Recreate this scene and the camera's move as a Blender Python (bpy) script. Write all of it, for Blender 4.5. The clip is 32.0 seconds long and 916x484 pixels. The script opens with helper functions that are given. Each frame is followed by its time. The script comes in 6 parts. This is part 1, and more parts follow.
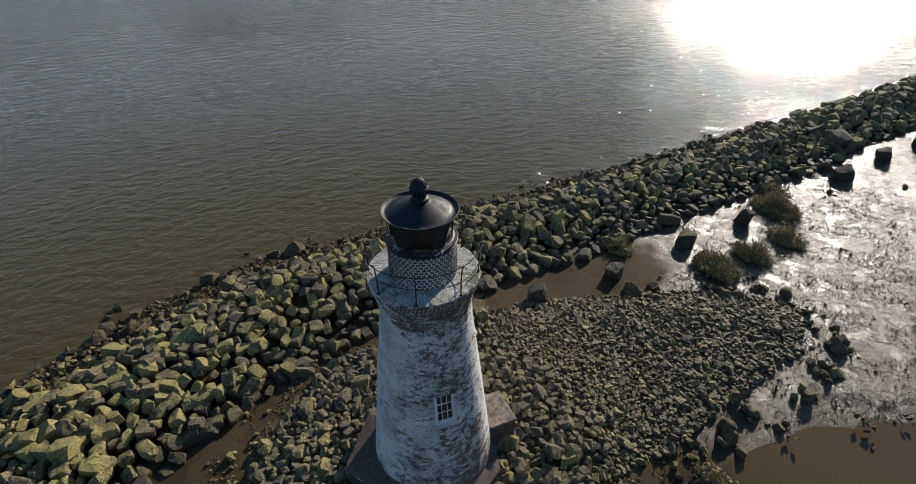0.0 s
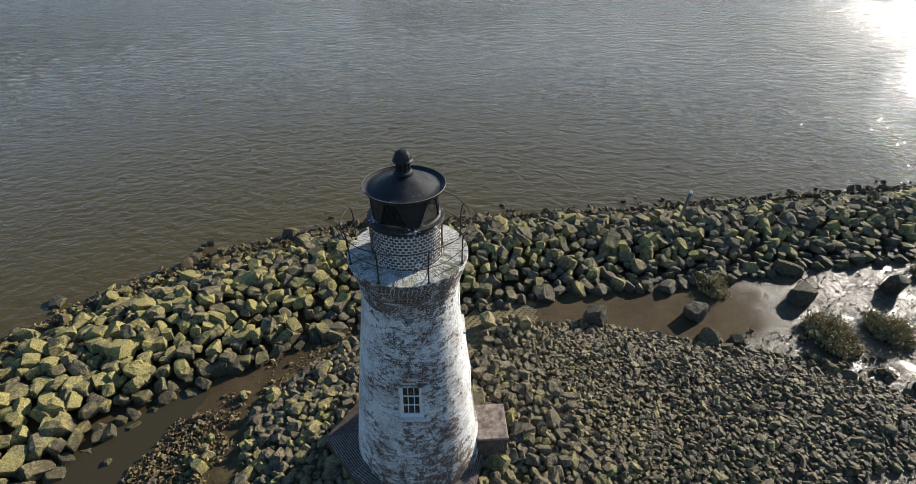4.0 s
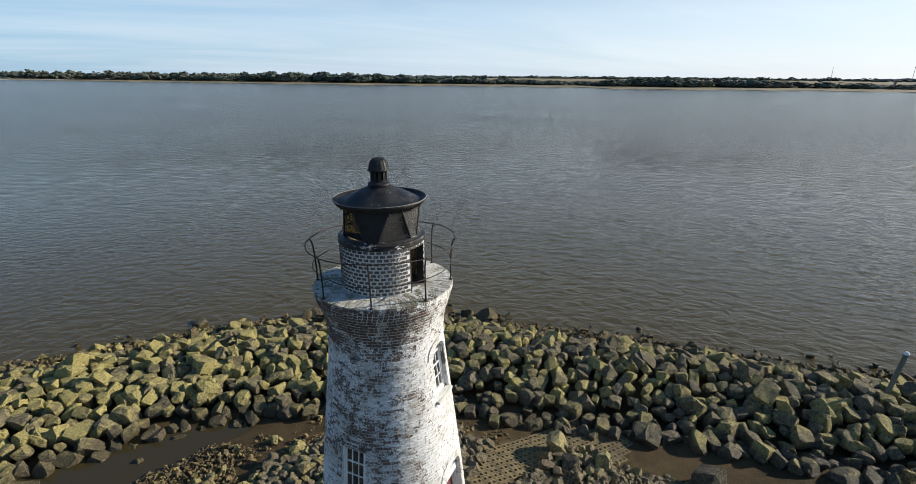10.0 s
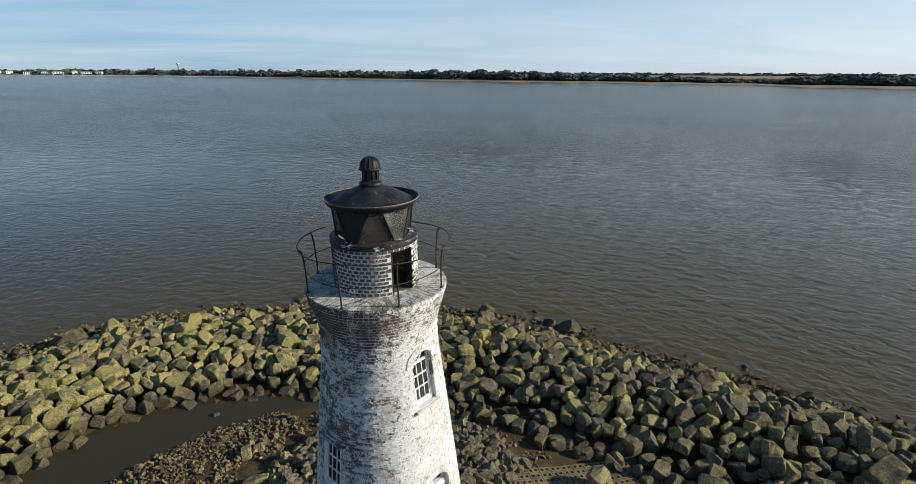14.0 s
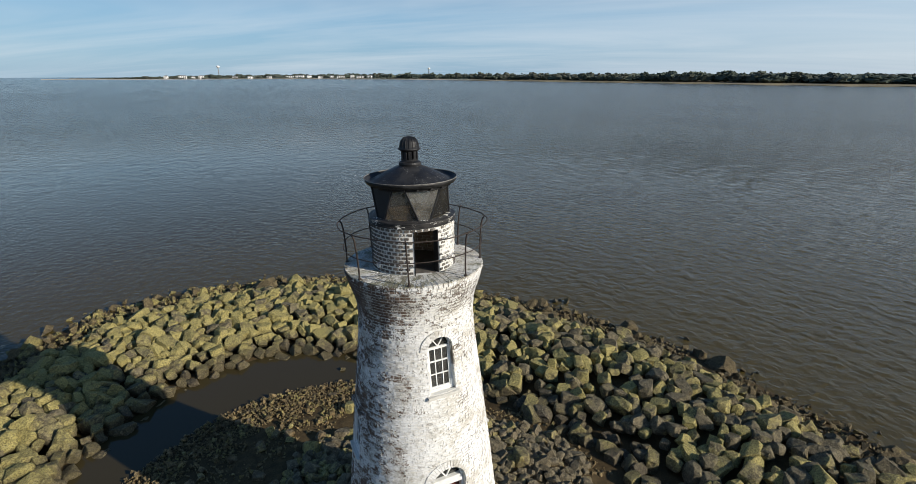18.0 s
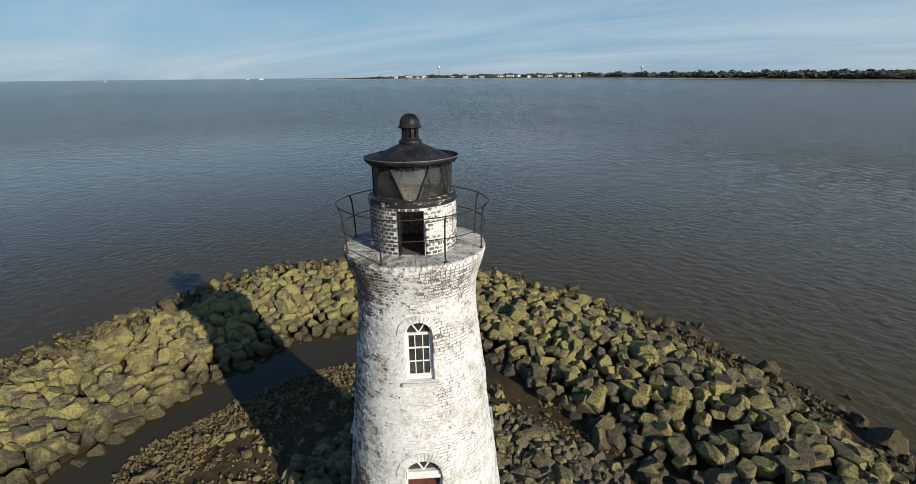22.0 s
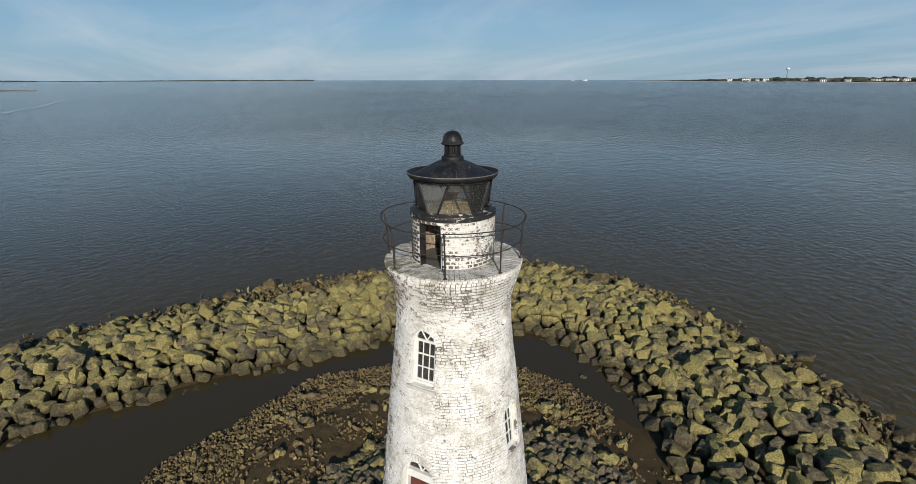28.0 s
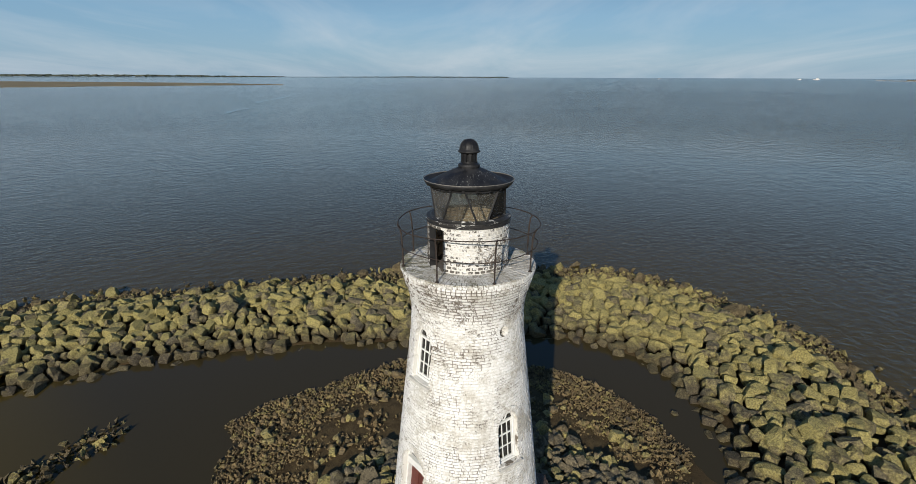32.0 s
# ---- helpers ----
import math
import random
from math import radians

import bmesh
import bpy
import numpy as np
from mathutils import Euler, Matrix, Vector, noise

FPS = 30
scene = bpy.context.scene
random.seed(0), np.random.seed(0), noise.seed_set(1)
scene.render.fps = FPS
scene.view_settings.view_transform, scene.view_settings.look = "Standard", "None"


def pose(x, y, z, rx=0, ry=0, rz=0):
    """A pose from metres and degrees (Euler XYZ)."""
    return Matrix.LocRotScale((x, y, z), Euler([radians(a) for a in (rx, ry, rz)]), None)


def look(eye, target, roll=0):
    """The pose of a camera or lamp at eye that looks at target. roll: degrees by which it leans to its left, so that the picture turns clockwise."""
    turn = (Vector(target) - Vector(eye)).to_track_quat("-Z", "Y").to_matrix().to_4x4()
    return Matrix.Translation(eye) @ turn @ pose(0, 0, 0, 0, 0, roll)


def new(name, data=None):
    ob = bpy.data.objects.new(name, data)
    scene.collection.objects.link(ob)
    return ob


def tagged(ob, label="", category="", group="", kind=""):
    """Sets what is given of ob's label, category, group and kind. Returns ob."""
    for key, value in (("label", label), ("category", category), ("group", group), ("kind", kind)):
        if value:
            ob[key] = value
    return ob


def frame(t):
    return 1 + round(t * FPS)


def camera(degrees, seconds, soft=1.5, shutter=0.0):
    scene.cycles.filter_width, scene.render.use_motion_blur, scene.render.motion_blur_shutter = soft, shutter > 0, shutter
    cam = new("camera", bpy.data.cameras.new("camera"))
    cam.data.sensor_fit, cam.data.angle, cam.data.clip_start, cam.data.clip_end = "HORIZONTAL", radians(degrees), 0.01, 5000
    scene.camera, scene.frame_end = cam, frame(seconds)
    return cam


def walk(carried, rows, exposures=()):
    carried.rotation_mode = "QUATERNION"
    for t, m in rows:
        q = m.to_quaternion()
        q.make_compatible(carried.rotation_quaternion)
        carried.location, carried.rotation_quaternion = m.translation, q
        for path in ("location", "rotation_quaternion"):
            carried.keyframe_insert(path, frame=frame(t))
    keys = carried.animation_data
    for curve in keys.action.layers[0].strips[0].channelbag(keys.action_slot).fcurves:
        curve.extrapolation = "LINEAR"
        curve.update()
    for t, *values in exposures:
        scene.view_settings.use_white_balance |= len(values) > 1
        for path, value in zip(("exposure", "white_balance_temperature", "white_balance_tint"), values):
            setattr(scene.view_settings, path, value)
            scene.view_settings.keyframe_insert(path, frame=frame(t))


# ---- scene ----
SECONDS = 32.0
cam = camera(83.8, SECONDS, soft=0.45)
PATH = [
    (0, (-12.863, 4.087, 21.036), (-11.322, 3.454, 19.93), -0.3),
    (0.5, (-13.013, 3.518, 20.99), (-11.446, 2.948, 19.887), -0.3),
    (1, (-13.092, 2.93, 20.912), (-11.502, 2.418, 19.812), -0.1),
    (1.5, (-13.184, 2.371, 20.895), (-11.577, 1.915, 19.795), -0.2),
    (2, (-13.167, 1.785, 20.836), (-11.547, 1.391, 19.731), -0.1),
    (2.5, (-13.196, 1.228, 20.685), (-11.564, 0.898, 19.576), 0.0),
    (3, (-13.195, 0.623, 20.488), (-11.555, 0.36, 19.374), 0.3),
    (3.5, (-13.184, -0.032, 20.232), (-11.531, -0.219, 19.123), 0.6),
    (5.5, (-12.794, -2.013, 18.843), (-11.073, -1.941, 17.825), 0.7),
    (6, (-12.776, -2.471, 18.502), (-11.031, -2.335, 17.534), 0.7),
    (6.5, (-12.695, -2.957, 18.172), (-10.928, -2.761, 17.255), 0.7),
    (7, (-12.532, -3.499, 17.869), (-10.748, -3.237, 17.005), 0.7),
    (7.5, (-12.353, -4.044, 17.601), (-10.557, -3.712, 16.786), 0.5),
    (8, (-12.141, -4.531, 17.363), (-10.336, -4.134, 16.599), 0.6),
    (8.5, (-11.92, -5.064, 17.106), (-10.113, -4.59, 16.393), 0.5),
    (9, (-11.759, -5.619, 16.742), (-9.953, -5.061, 16.09), 0.5),
    (9.5, (-11.473, -6.105, 16.527), (-9.68, -5.475, 15.905), 0.4),
    (10, (-11.169, -6.577, 16.316), (-9.402, -5.878, 15.694), 0.4),
    (10.5, (-10.867, -7.023, 16.202), (-9.127, -6.257, 15.58), 0.3),
    (11, (-10.56, -7.353, 16.185), (-8.851, -6.524, 15.559), 0.4),
    (11.5, (-10.273, -7.766, 16.125), (-8.595, -6.875, 15.5), 0.2),
    (12, (-9.921, -8.116, 16.139), (-8.278, -7.165, 15.509), 0.2),
    (12.5, (-9.634, -8.493, 16.118), (-8.025, -7.482, 15.494), 0.2),
    (13, (-9.284, -8.862, 16.205), (-7.712, -7.796, 15.578), 0.2),
    (13.5, (-8.93, -9.216, 16.285), (-7.397, -8.096, 15.656), 0.2),
    (14, (-8.53, -9.567, 16.338), (-7.043, -8.388, 15.704), 0.2),
    (14.5, (-8.176, -9.87, 16.341), (-6.782, -8.585, 15.707), 0.1),
    (16.5, (-6.477, -11.198, 16.074), (-5.397, -9.633, 15.453), 0.0),
    (17, (-5.938, -11.431, 16.001), (-4.925, -9.823, 15.379), 0.1),
    (17.5, (-5.397, -11.736, 15.915), (-4.452, -10.089, 15.29), -0.1),
    (18, (-4.799, -12.145, 15.812), (-3.936, -10.452, 15.188), -0.2),
    (18.5, (-4.189, -12.358, 15.669), (-3.407, -10.627, 15.045), -0.2),
    (19, (-3.557, -12.492, 15.529), (-2.862, -10.724, 14.907), -0.3),
    (19.5, (-2.928, -12.582, 15.405), (-2.319, -10.78, 14.786), -0.4),
    (20, (-2.312, -12.717, 15.359), (-1.796, -10.887, 14.741), -0.4),
    (20.5, (-1.744, -12.782, 15.305), (-1.316, -10.929, 14.686), -0.5),
    (21, (-1.151, -12.852, 15.264), (-0.814, -10.981, 14.643), -0.6),
    (21.5, (-0.542, -12.917, 15.246), (-0.294, -11.032, 14.624), -0.6),
    (22, (0.107, -12.925, 15.226), (0.267, -11.03, 14.604), -0.6),
    (22.5, (0.725, -12.925, 15.25), (0.8, -11.024, 14.631), -0.6),
    (23, (1.343, -12.986, 15.277), (1.324, -11.083, 14.663), -0.8),
    (23.5, (1.924, -12.917, 15.33), (1.805, -11.017, 14.716), -0.7),
    (24, (2.499, -12.876, 15.369), (2.278, -10.984, 14.759), -0.7),
    (24.5, (3.072, -12.777, 15.389), (2.747, -10.899, 14.781), -0.6),
    (25, (3.573, -12.664, 15.468), (3.149, -10.805, 14.864), -0.6),
    (25.5, (4.063, -12.468, 15.605), (3.54, -10.636, 14.999), -0.4),
    (27.5, (5.989, -11.727, 15.624), (5.15, -10.017, 15.013), -0.0),
    (28, (6.472, -11.457, 15.6), (5.558, -9.786, 14.99), -0.1),
    (28.5, (6.956, -11.148, 15.731), (5.968, -9.522, 15.112), -0.0),
    (29, (7.42, -10.865, 15.785), (6.369, -9.279, 15.169), -0.1),
    (29.5, (7.945, -10.579, 15.879), (6.815, -9.049, 15.26), -0.0),
    (30, (8.433, -10.28, 15.92), (7.231, -8.807, 15.3), -0.1),
    (30.5, (8.784, -9.981, 15.944), (7.513, -8.566, 15.325), 0.0),
    (31, (9.174, -9.643, 15.953), (7.844, -8.283, 15.337), 0.1),
    (31.5, (9.526, -9.292, 15.904), (8.143, -7.985, 15.287), 0.1),
    (32, (9.929, -8.922, 15.893), (8.492, -7.676, 15.273), 0.2),
]
EXPOSURES = [(0.0, 0.15), (3.5, 0.48), (6.0, 1.01), (7.0, 0.99), (8.0, 0.84), (9.0, 0.60), (10.0, 0.37), (12.0, 0.21), (17.0, 0.15), (20.0, -0.01), (22.0, -0.06), (24.0, -0.10), (27.0, -0.14), (32.0, -0.14)]
walk(cam, [(t, look(eye, target, roll)) for t, eye, target, roll in PATH], EXPOSURES)

# ---- daylight ----
SUN_TO = Vector((19.6, -28.1, 14.1)).normalized()      # low winter sun over the river
SUN_ELEV = math.asin(SUN_TO.z)
SUN_ROT = math.atan2(SUN_TO.x, SUN_TO.y)

world = bpy.data.worlds.new("sky")
scene.world = world
world.use_nodes = True
wn, wl = world.node_tree.nodes, world.node_tree.links
wn.clear()
w_out = wn.new("ShaderNodeOutputWorld")
w_bg = wn.new("ShaderNodeBackground")
w_sky = wn.new("ShaderNodeTexSky")
w_sky.sky_type = "NISHITA"
w_sky.sun_disc = False
w_sky.sun_elevation = SUN_ELEV
w_sky.sun_rotation = SUN_ROT
w_sky.altitude = 10
w_sky.air_density, w_sky.dust_density, w_sky.ozone_density = 1.0, 0.35, 2.2
# thin streaked cloud, laid on a high flat layer
w_tc = wn.new("ShaderNodeTexCoord")
w_sep = wn.new("ShaderNodeSeparateXYZ")
wl.new(w_tc.outputs["Generated"], w_sep.inputs[0])
w_up = wn.new("ShaderNodeMath")
w_up.operation = "MAXIMUM"
w_up.inputs[1].default_value = 0.0
wl.new(w_sep.outputs["Z"], w_up.inputs[0])
w_add = wn.new("ShaderNodeMath")
w_add.operation = "ADD"
w_add.inputs[1].default_value = 0.10
wl.new(w_up.outputs[0], w_add.inputs[0])
w_div = wn.new("ShaderNodeVectorMath")
w_div.operation = "DIVIDE"
w_den = wn.new("ShaderNodeCombineXYZ")
for k in range(3):
    wl.new(w_add.outputs[0], w_den.inputs[k])
wl.new(w_tc.outputs["Generated"], w_div.inputs[0])
wl.new(w_den.outputs[0], w_div.inputs[1])
w_turn = wn.new("ShaderNodeMapping")
w_turn.inputs["Rotation"].default_value = (0, 0, radians(-140))
wl.new(w_div.outputs[0], w_turn.inputs[0])
w_map = wn.new("ShaderNodeMapping")
w_map.inputs["Scale"].default_value = (0.22, 0.62, 0.0)
wl.new(w_turn.outputs[0], w_map.inputs[0])
w_noise = wn.new("ShaderNodeTexNoise")
w_noise.inputs["Scale"].default_value = 0.9
w_noise.inputs["Detail"].default_value = 5
w_noise.inputs["Roughness"].default_value = 0.6
w_noise.inputs["Distortion"].default_value = 0.6
wl.new(w_map.outputs[0], w_noise.inputs["Vector"])
w_ramp = wn.new("ShaderNodeValToRGB")
w_ramp.color_ramp.elements[0].position, w_ramp.color_ramp.elements[1].position = 0.40, 0.70
w_ramp.color_ramp.elements[0].color = (0.0, 0.0, 0.0, 1)
w_ramp.color_ramp.elements[1].color = (0.40, 0.40, 0.40, 1)
wl.new(w_noise.outputs["Fac"], w_ramp.inputs[0])
w_mix = wn.new("ShaderNodeMixRGB")
w_mix.inputs["Color2"].default_value = (7.5, 7.9, 8.3, 1)
# a thin veil of high haze over the clear sky, whiter towards the sun
w_dot = wn.new("ShaderNodeVectorMath")
w_dot.operation = "DOT_PRODUCT"
w_dot.inputs[1].default_value = SUN_TO
wl.new(w_tc.outputs["Generated"], w_dot.inputs[0])
w_side = wn.new("ShaderNodeMapRange")
w_side.inputs[1].default_value, w_side.inputs[2].default_value = -0.50, 0.86
wl.new(w_dot.outputs["Value"], w_side.inputs[0])
w_haze = wn.new("ShaderNodeMixRGB")
w_haze.inputs["Color1"].default_value = (2.15, 4.2, 6.4, 1)
w_haze.inputs["Color2"].default_value = (6.7, 7.6, 8.6, 1)
wl.new(w_side.outputs[0], w_haze.inputs["Fac"])
w_veil = wn.new("ShaderNodeMixRGB")
w_veil.inputs["Fac"].default_value = 0.76
# the haze thins out overhead
w_thin = wn.new("ShaderNodeMapRange")
w_thin.inputs[1].default_value, w_thin.inputs[2].default_value = 0.10, 0.29
w_thin.inputs[3].default_value, w_thin.inputs[4].default_value = 1.0, 0.0
wl.new(w_up.outputs[0], w_thin.inputs[0])
w_high = wn.new("ShaderNodeMixRGB")
w_high.blend_type = "MULTIPLY"
w_high.inputs["Fac"].default_value = 1.0
wl.new(w_haze.outputs[0], w_high.inputs["Color1"])
w_blue = wn.new("ShaderNodeMixRGB")
w_blue.inputs["Color1"].default_value = (0.12, 0.23, 0.40, 1)
w_blue.inputs["Color2"].default_value = (1, 1, 1, 1)
wl.new(w_thin.outputs[0], w_blue.inputs["Fac"])
wl.new(w_blue.outputs[0], w_high.inputs["Color2"])
wl.new(w_high.outputs[0], w_veil.inputs["Color2"])
wl.new(w_sky.outputs[0], w_veil.inputs["Color1"])
w_low = wn.new("ShaderNodeMath")
w_low.operation = "MULTIPLY"
wl.new(w_ramp.outputs[0], w_low.inputs[0])
wl.new(w_thin.outputs[0], w_low.inputs[1])
wl.new(w_low.outputs[0], w_mix.inputs["Fac"])
wl.new(w_veil.outputs[0], w_mix.inputs["Color1"])
wl.new(w_mix.outputs[0], w_bg.inputs["Color"])
w_bg.inputs["Strength"].default_value = 0.098
wl.new(w_bg.outputs[0], w_out.inputs[0])

sun = new("sun", bpy.data.lights.new("sun", "SUN"))
sun.data.energy = 5.0
sun.data.angle = radians(0.53)
sun.data.color = (1.0, 0.93, 0.82)
sun.matrix_world = look(SUN_TO * 200, (0, 0, 0))

# ---- materials ----
class Mat:
    """A small builder of node materials."""

    def __init__(self, name, rough=0.8, spec=0.5, metal=0.0):
        self.m = bpy.data.materials.new(name)
        self.m.use_nodes = True
        self.n, self.l = self.m.node_tree.nodes, self.m.node_tree.links
        self.b = self.n["Principled BSDF"]
        self.b.inputs["Roughness"].default_value = rough
        self.b.inputs["Specular IOR Level"].default_value = spec
        self.b.inputs["Metallic"].default_value = metal
        self.geo = self.n.new("ShaderNodeNewGeometry")
        self.pos = self.geo.outputs["Position"]

    def put(self, slot, value):
        if hasattr(value, "links"):
            self.l.new(value, slot)
        else:
            slot.default_value = (*value, 1) if isinstance(value, tuple) and len(value) == 3 and slot.type == "RGBA" else value

    def node(self, kind, out=0, **slots):
        nd = self.n.new(kind)
        for k, v in slots.items():
            self.put(nd.inputs[k.replace("_", " ")], v)
        return nd.outputs[out]

    def math(self, op, a, b=0.0, c=None, clamp=False):
        nd = self.n.new("ShaderNodeMath")
        nd.operation, nd.use_clamp = op, clamp
        self.put(nd.inputs[0], a)
        self.put(nd.inputs[1], b)
        if c is not None:
            self.put(nd.inputs[2], c)
        return nd.outputs[0]

    def noise(self, scale, detail=4.0, rough=0.55, vec=None, dist=0.0):
        return self.node("ShaderNodeTexNoise", 0, Scale=scale, Detail=detail, Roughness=rough, Distortion=dist, Vector=vec or self.pos)

    def mapped(self, scale=(1, 1, 1), rot=(0, 0, 0), vec=None):
        return self.node("ShaderNodeMapping", 0, Vector=vec or self.pos, Scale=scale, Rotation=tuple(radians(a) for a in rot))

    def span(self, value, a, b, lo=0.0, hi=1.0):
        nd = self.n.new("ShaderNodeMapRange")
        nd.interpolation_type = "SMOOTHSTEP"
        self.put(nd.inputs[0], value)
        for k, v in zip((1, 2, 3, 4), (a, b, lo, hi)):
            self.put(nd.inputs[k], v)
        return nd.outputs[0]

    def mix(self, fac, a, b, blend="MIX"):
        nd = self.n.new("ShaderNodeMixRGB")
        nd.blend_type = blend
        self.put(nd.inputs[0], fac)
        self.put(nd.inputs[1], a)
        self.put(nd.inputs[2], b)
        return nd.outputs[0]

    def axis(self, k, vec=None):
        return self.node("ShaderNodeSeparateXYZ", k, Vector=vec or self.pos)

    def bump(self, height, dist=0.02, strength=1.0, normal=None):
        nd = self.n.new("ShaderNodeBump")
        self.put(nd.inputs["Height"], height)
        nd.inputs["Distance"].default_value = dist
        nd.inputs["Strength"].default_value = strength
        if normal is not None:
            self.l.new(normal, nd.inputs["Normal"])
        return nd.outputs[0]

    def done(self, color=None, rough=None, normal=None, **more):
        if color is not None:
            self.put(self.b.inputs["Base Color"], color)
        if rough is not None:
            self.put(self.b.inputs["Roughness"], rough)
        if normal is not None:
            self.put(self.b.inputs["Normal"], normal)
        for k, v in more.items():
            self.put(self.b.inputs[k.replace("_", " ")], v)
        return self.m


def plain(name, color, rough=0.7, metal=0.0, var=0.25, scale=6.0, bump=0.003):
    a = Mat(name, rough, 0.5, metal)
    n1, n2 = a.noise(scale), a.noise(scale * 9, 3)
    f = a.math("ADD", a.math("MULTIPLY", n1, 0.7), a.math("MULTIPLY", n2, 0.3))
    dark, light = tuple(c * (1 - var) for c in color), tuple(min(1, c * (1 + var)) for c in color)
    return a.done(a.mix(a.span(f, 0.3, 0.7), dark, light), a.span(n1, 0.3, 0.7, rough - 0.12, min(1, rough + 0.1)), a.bump(n2, bump))


def water_material():
    """Silty water: the waves are in the mesh near by; far out, where they are finer than the mesh, in the roughness."""
    a = Mat("river_water", 0.2, 0.5)
    a.b.inputs["IOR"].default_value = 1.333

    def reach_from(x, y):
        flat = a.node("ShaderNodeCombineXYZ", 0, X=a.math("SUBTRACT", a.axis(0), x), Y=a.math("SUBTRACT", a.axis(1), y), Z=0.0)
        nd = a.n.new("ShaderNodeVectorMath")
        nd.operation = "LENGTH"
        a.l.new(flat, nd.inputs[0])
        return nd.outputs["Value"]

    reach, shoal = reach_from(-6.0, 0.0), reach_from(-2.0, -26.0)
    lee = a.span(a.math("ADD", a.axis(0), a.math("MULTIPLY", a.axis(1), -0.55)), -70.0, 42.0, 0.12, 1.0)
    side = a.math("DIVIDE", a.math("ADD", a.axis(0), a.math("MULTIPLY", a.axis(1), 0.3)), a.math("MAXIMUM", reach, 1.0))
    lee = a.math("MAXIMUM", lee, a.math("MULTIPLY", a.span(reach, 50.0, 170.0, 0.0, 0.95), a.span(side, -0.85, -0.25, 0.35, 1.0)))
    pond = a.math("MINIMUM", a.span(reach, 18.0, 24.5, 0.03, 1.0), a.span(shoal, 13.0, 20.0, 0.03, 1.0))
    gust = a.noise(0.035, 5, 0.6, a.mapped((1.0, 0.35, 1.0), (0, 0, -12)), 0.5)
    near = a.math("ADD", a.math("MULTIPLY", a.noise(1.9, 4, 0.62, a.mapped((1.0, 0.72, 1.0), (0, 0, 12)), 0.6), 0.122), a.math("MULTIPLY", a.noise(5.5, 3, 0.6, a.mapped((1.0, 0.75, 1.0), (0, 0, -15))), 0.020))
    near = a.math("MULTIPLY", near, a.span(reach, 150.0, 480.0, 1.0, 0.15))
    far = a.math("ADD", a.math("MULTIPLY", a.noise(0.55, 4, 0.65, a.mapped((1.0, 0.6, 1.0), (0, 0, 10)), 0.5), a.span(reach, 40.0, 150.0, 0.03, 0.75)), a.math("MULTIPLY", a.noise(0.24, 5, 0.7, a.mapped((1.0, 0.6, 1.0), (0, 0, 10)), 0.5), a.span(reach, 120.0, 500.0, 0.0, 0.9)))
    fine = a.math("MULTIPLY", a.math("MULTIPLY", a.math("ADD", near, far), a.math("MAXIMUM", lee, 0.34)), pond)
    gloss = a.math("MULTIPLY", a.math("ADD", a.math("SUBTRACT", a.span(reach, 60.0, 200.0, 0.034, 0.19), a.span(reach, 300.0, 900.0, 0.0, 0.03)), a.span(gust, 0.38, 0.66, -0.012, 0.012)), a.math("ADD", a.math("MULTIPLY", a.math("MULTIPLY", lee, pond), 0.75), 0.25))
    silt = a.mix(a.span(a.noise(0.02, 3), 0.3, 0.7), (0.072, 0.052, 0.0130), (0.064, 0.0465, 0.0120))
    silt = a.mix(a.math("MULTIPLY", a.span(reach, 26.0, 17.0), a.span(a.axis(1), -13.0, -7.0)), silt, (0.044, 0.034, 0.0145))
    silt = a.mix(a.span(shoal, 17.0, 11.0), silt, (0.092, 0.064, 0.031))
    return a.done(silt, gloss, a.bump(fine, 1.0, 1.0))


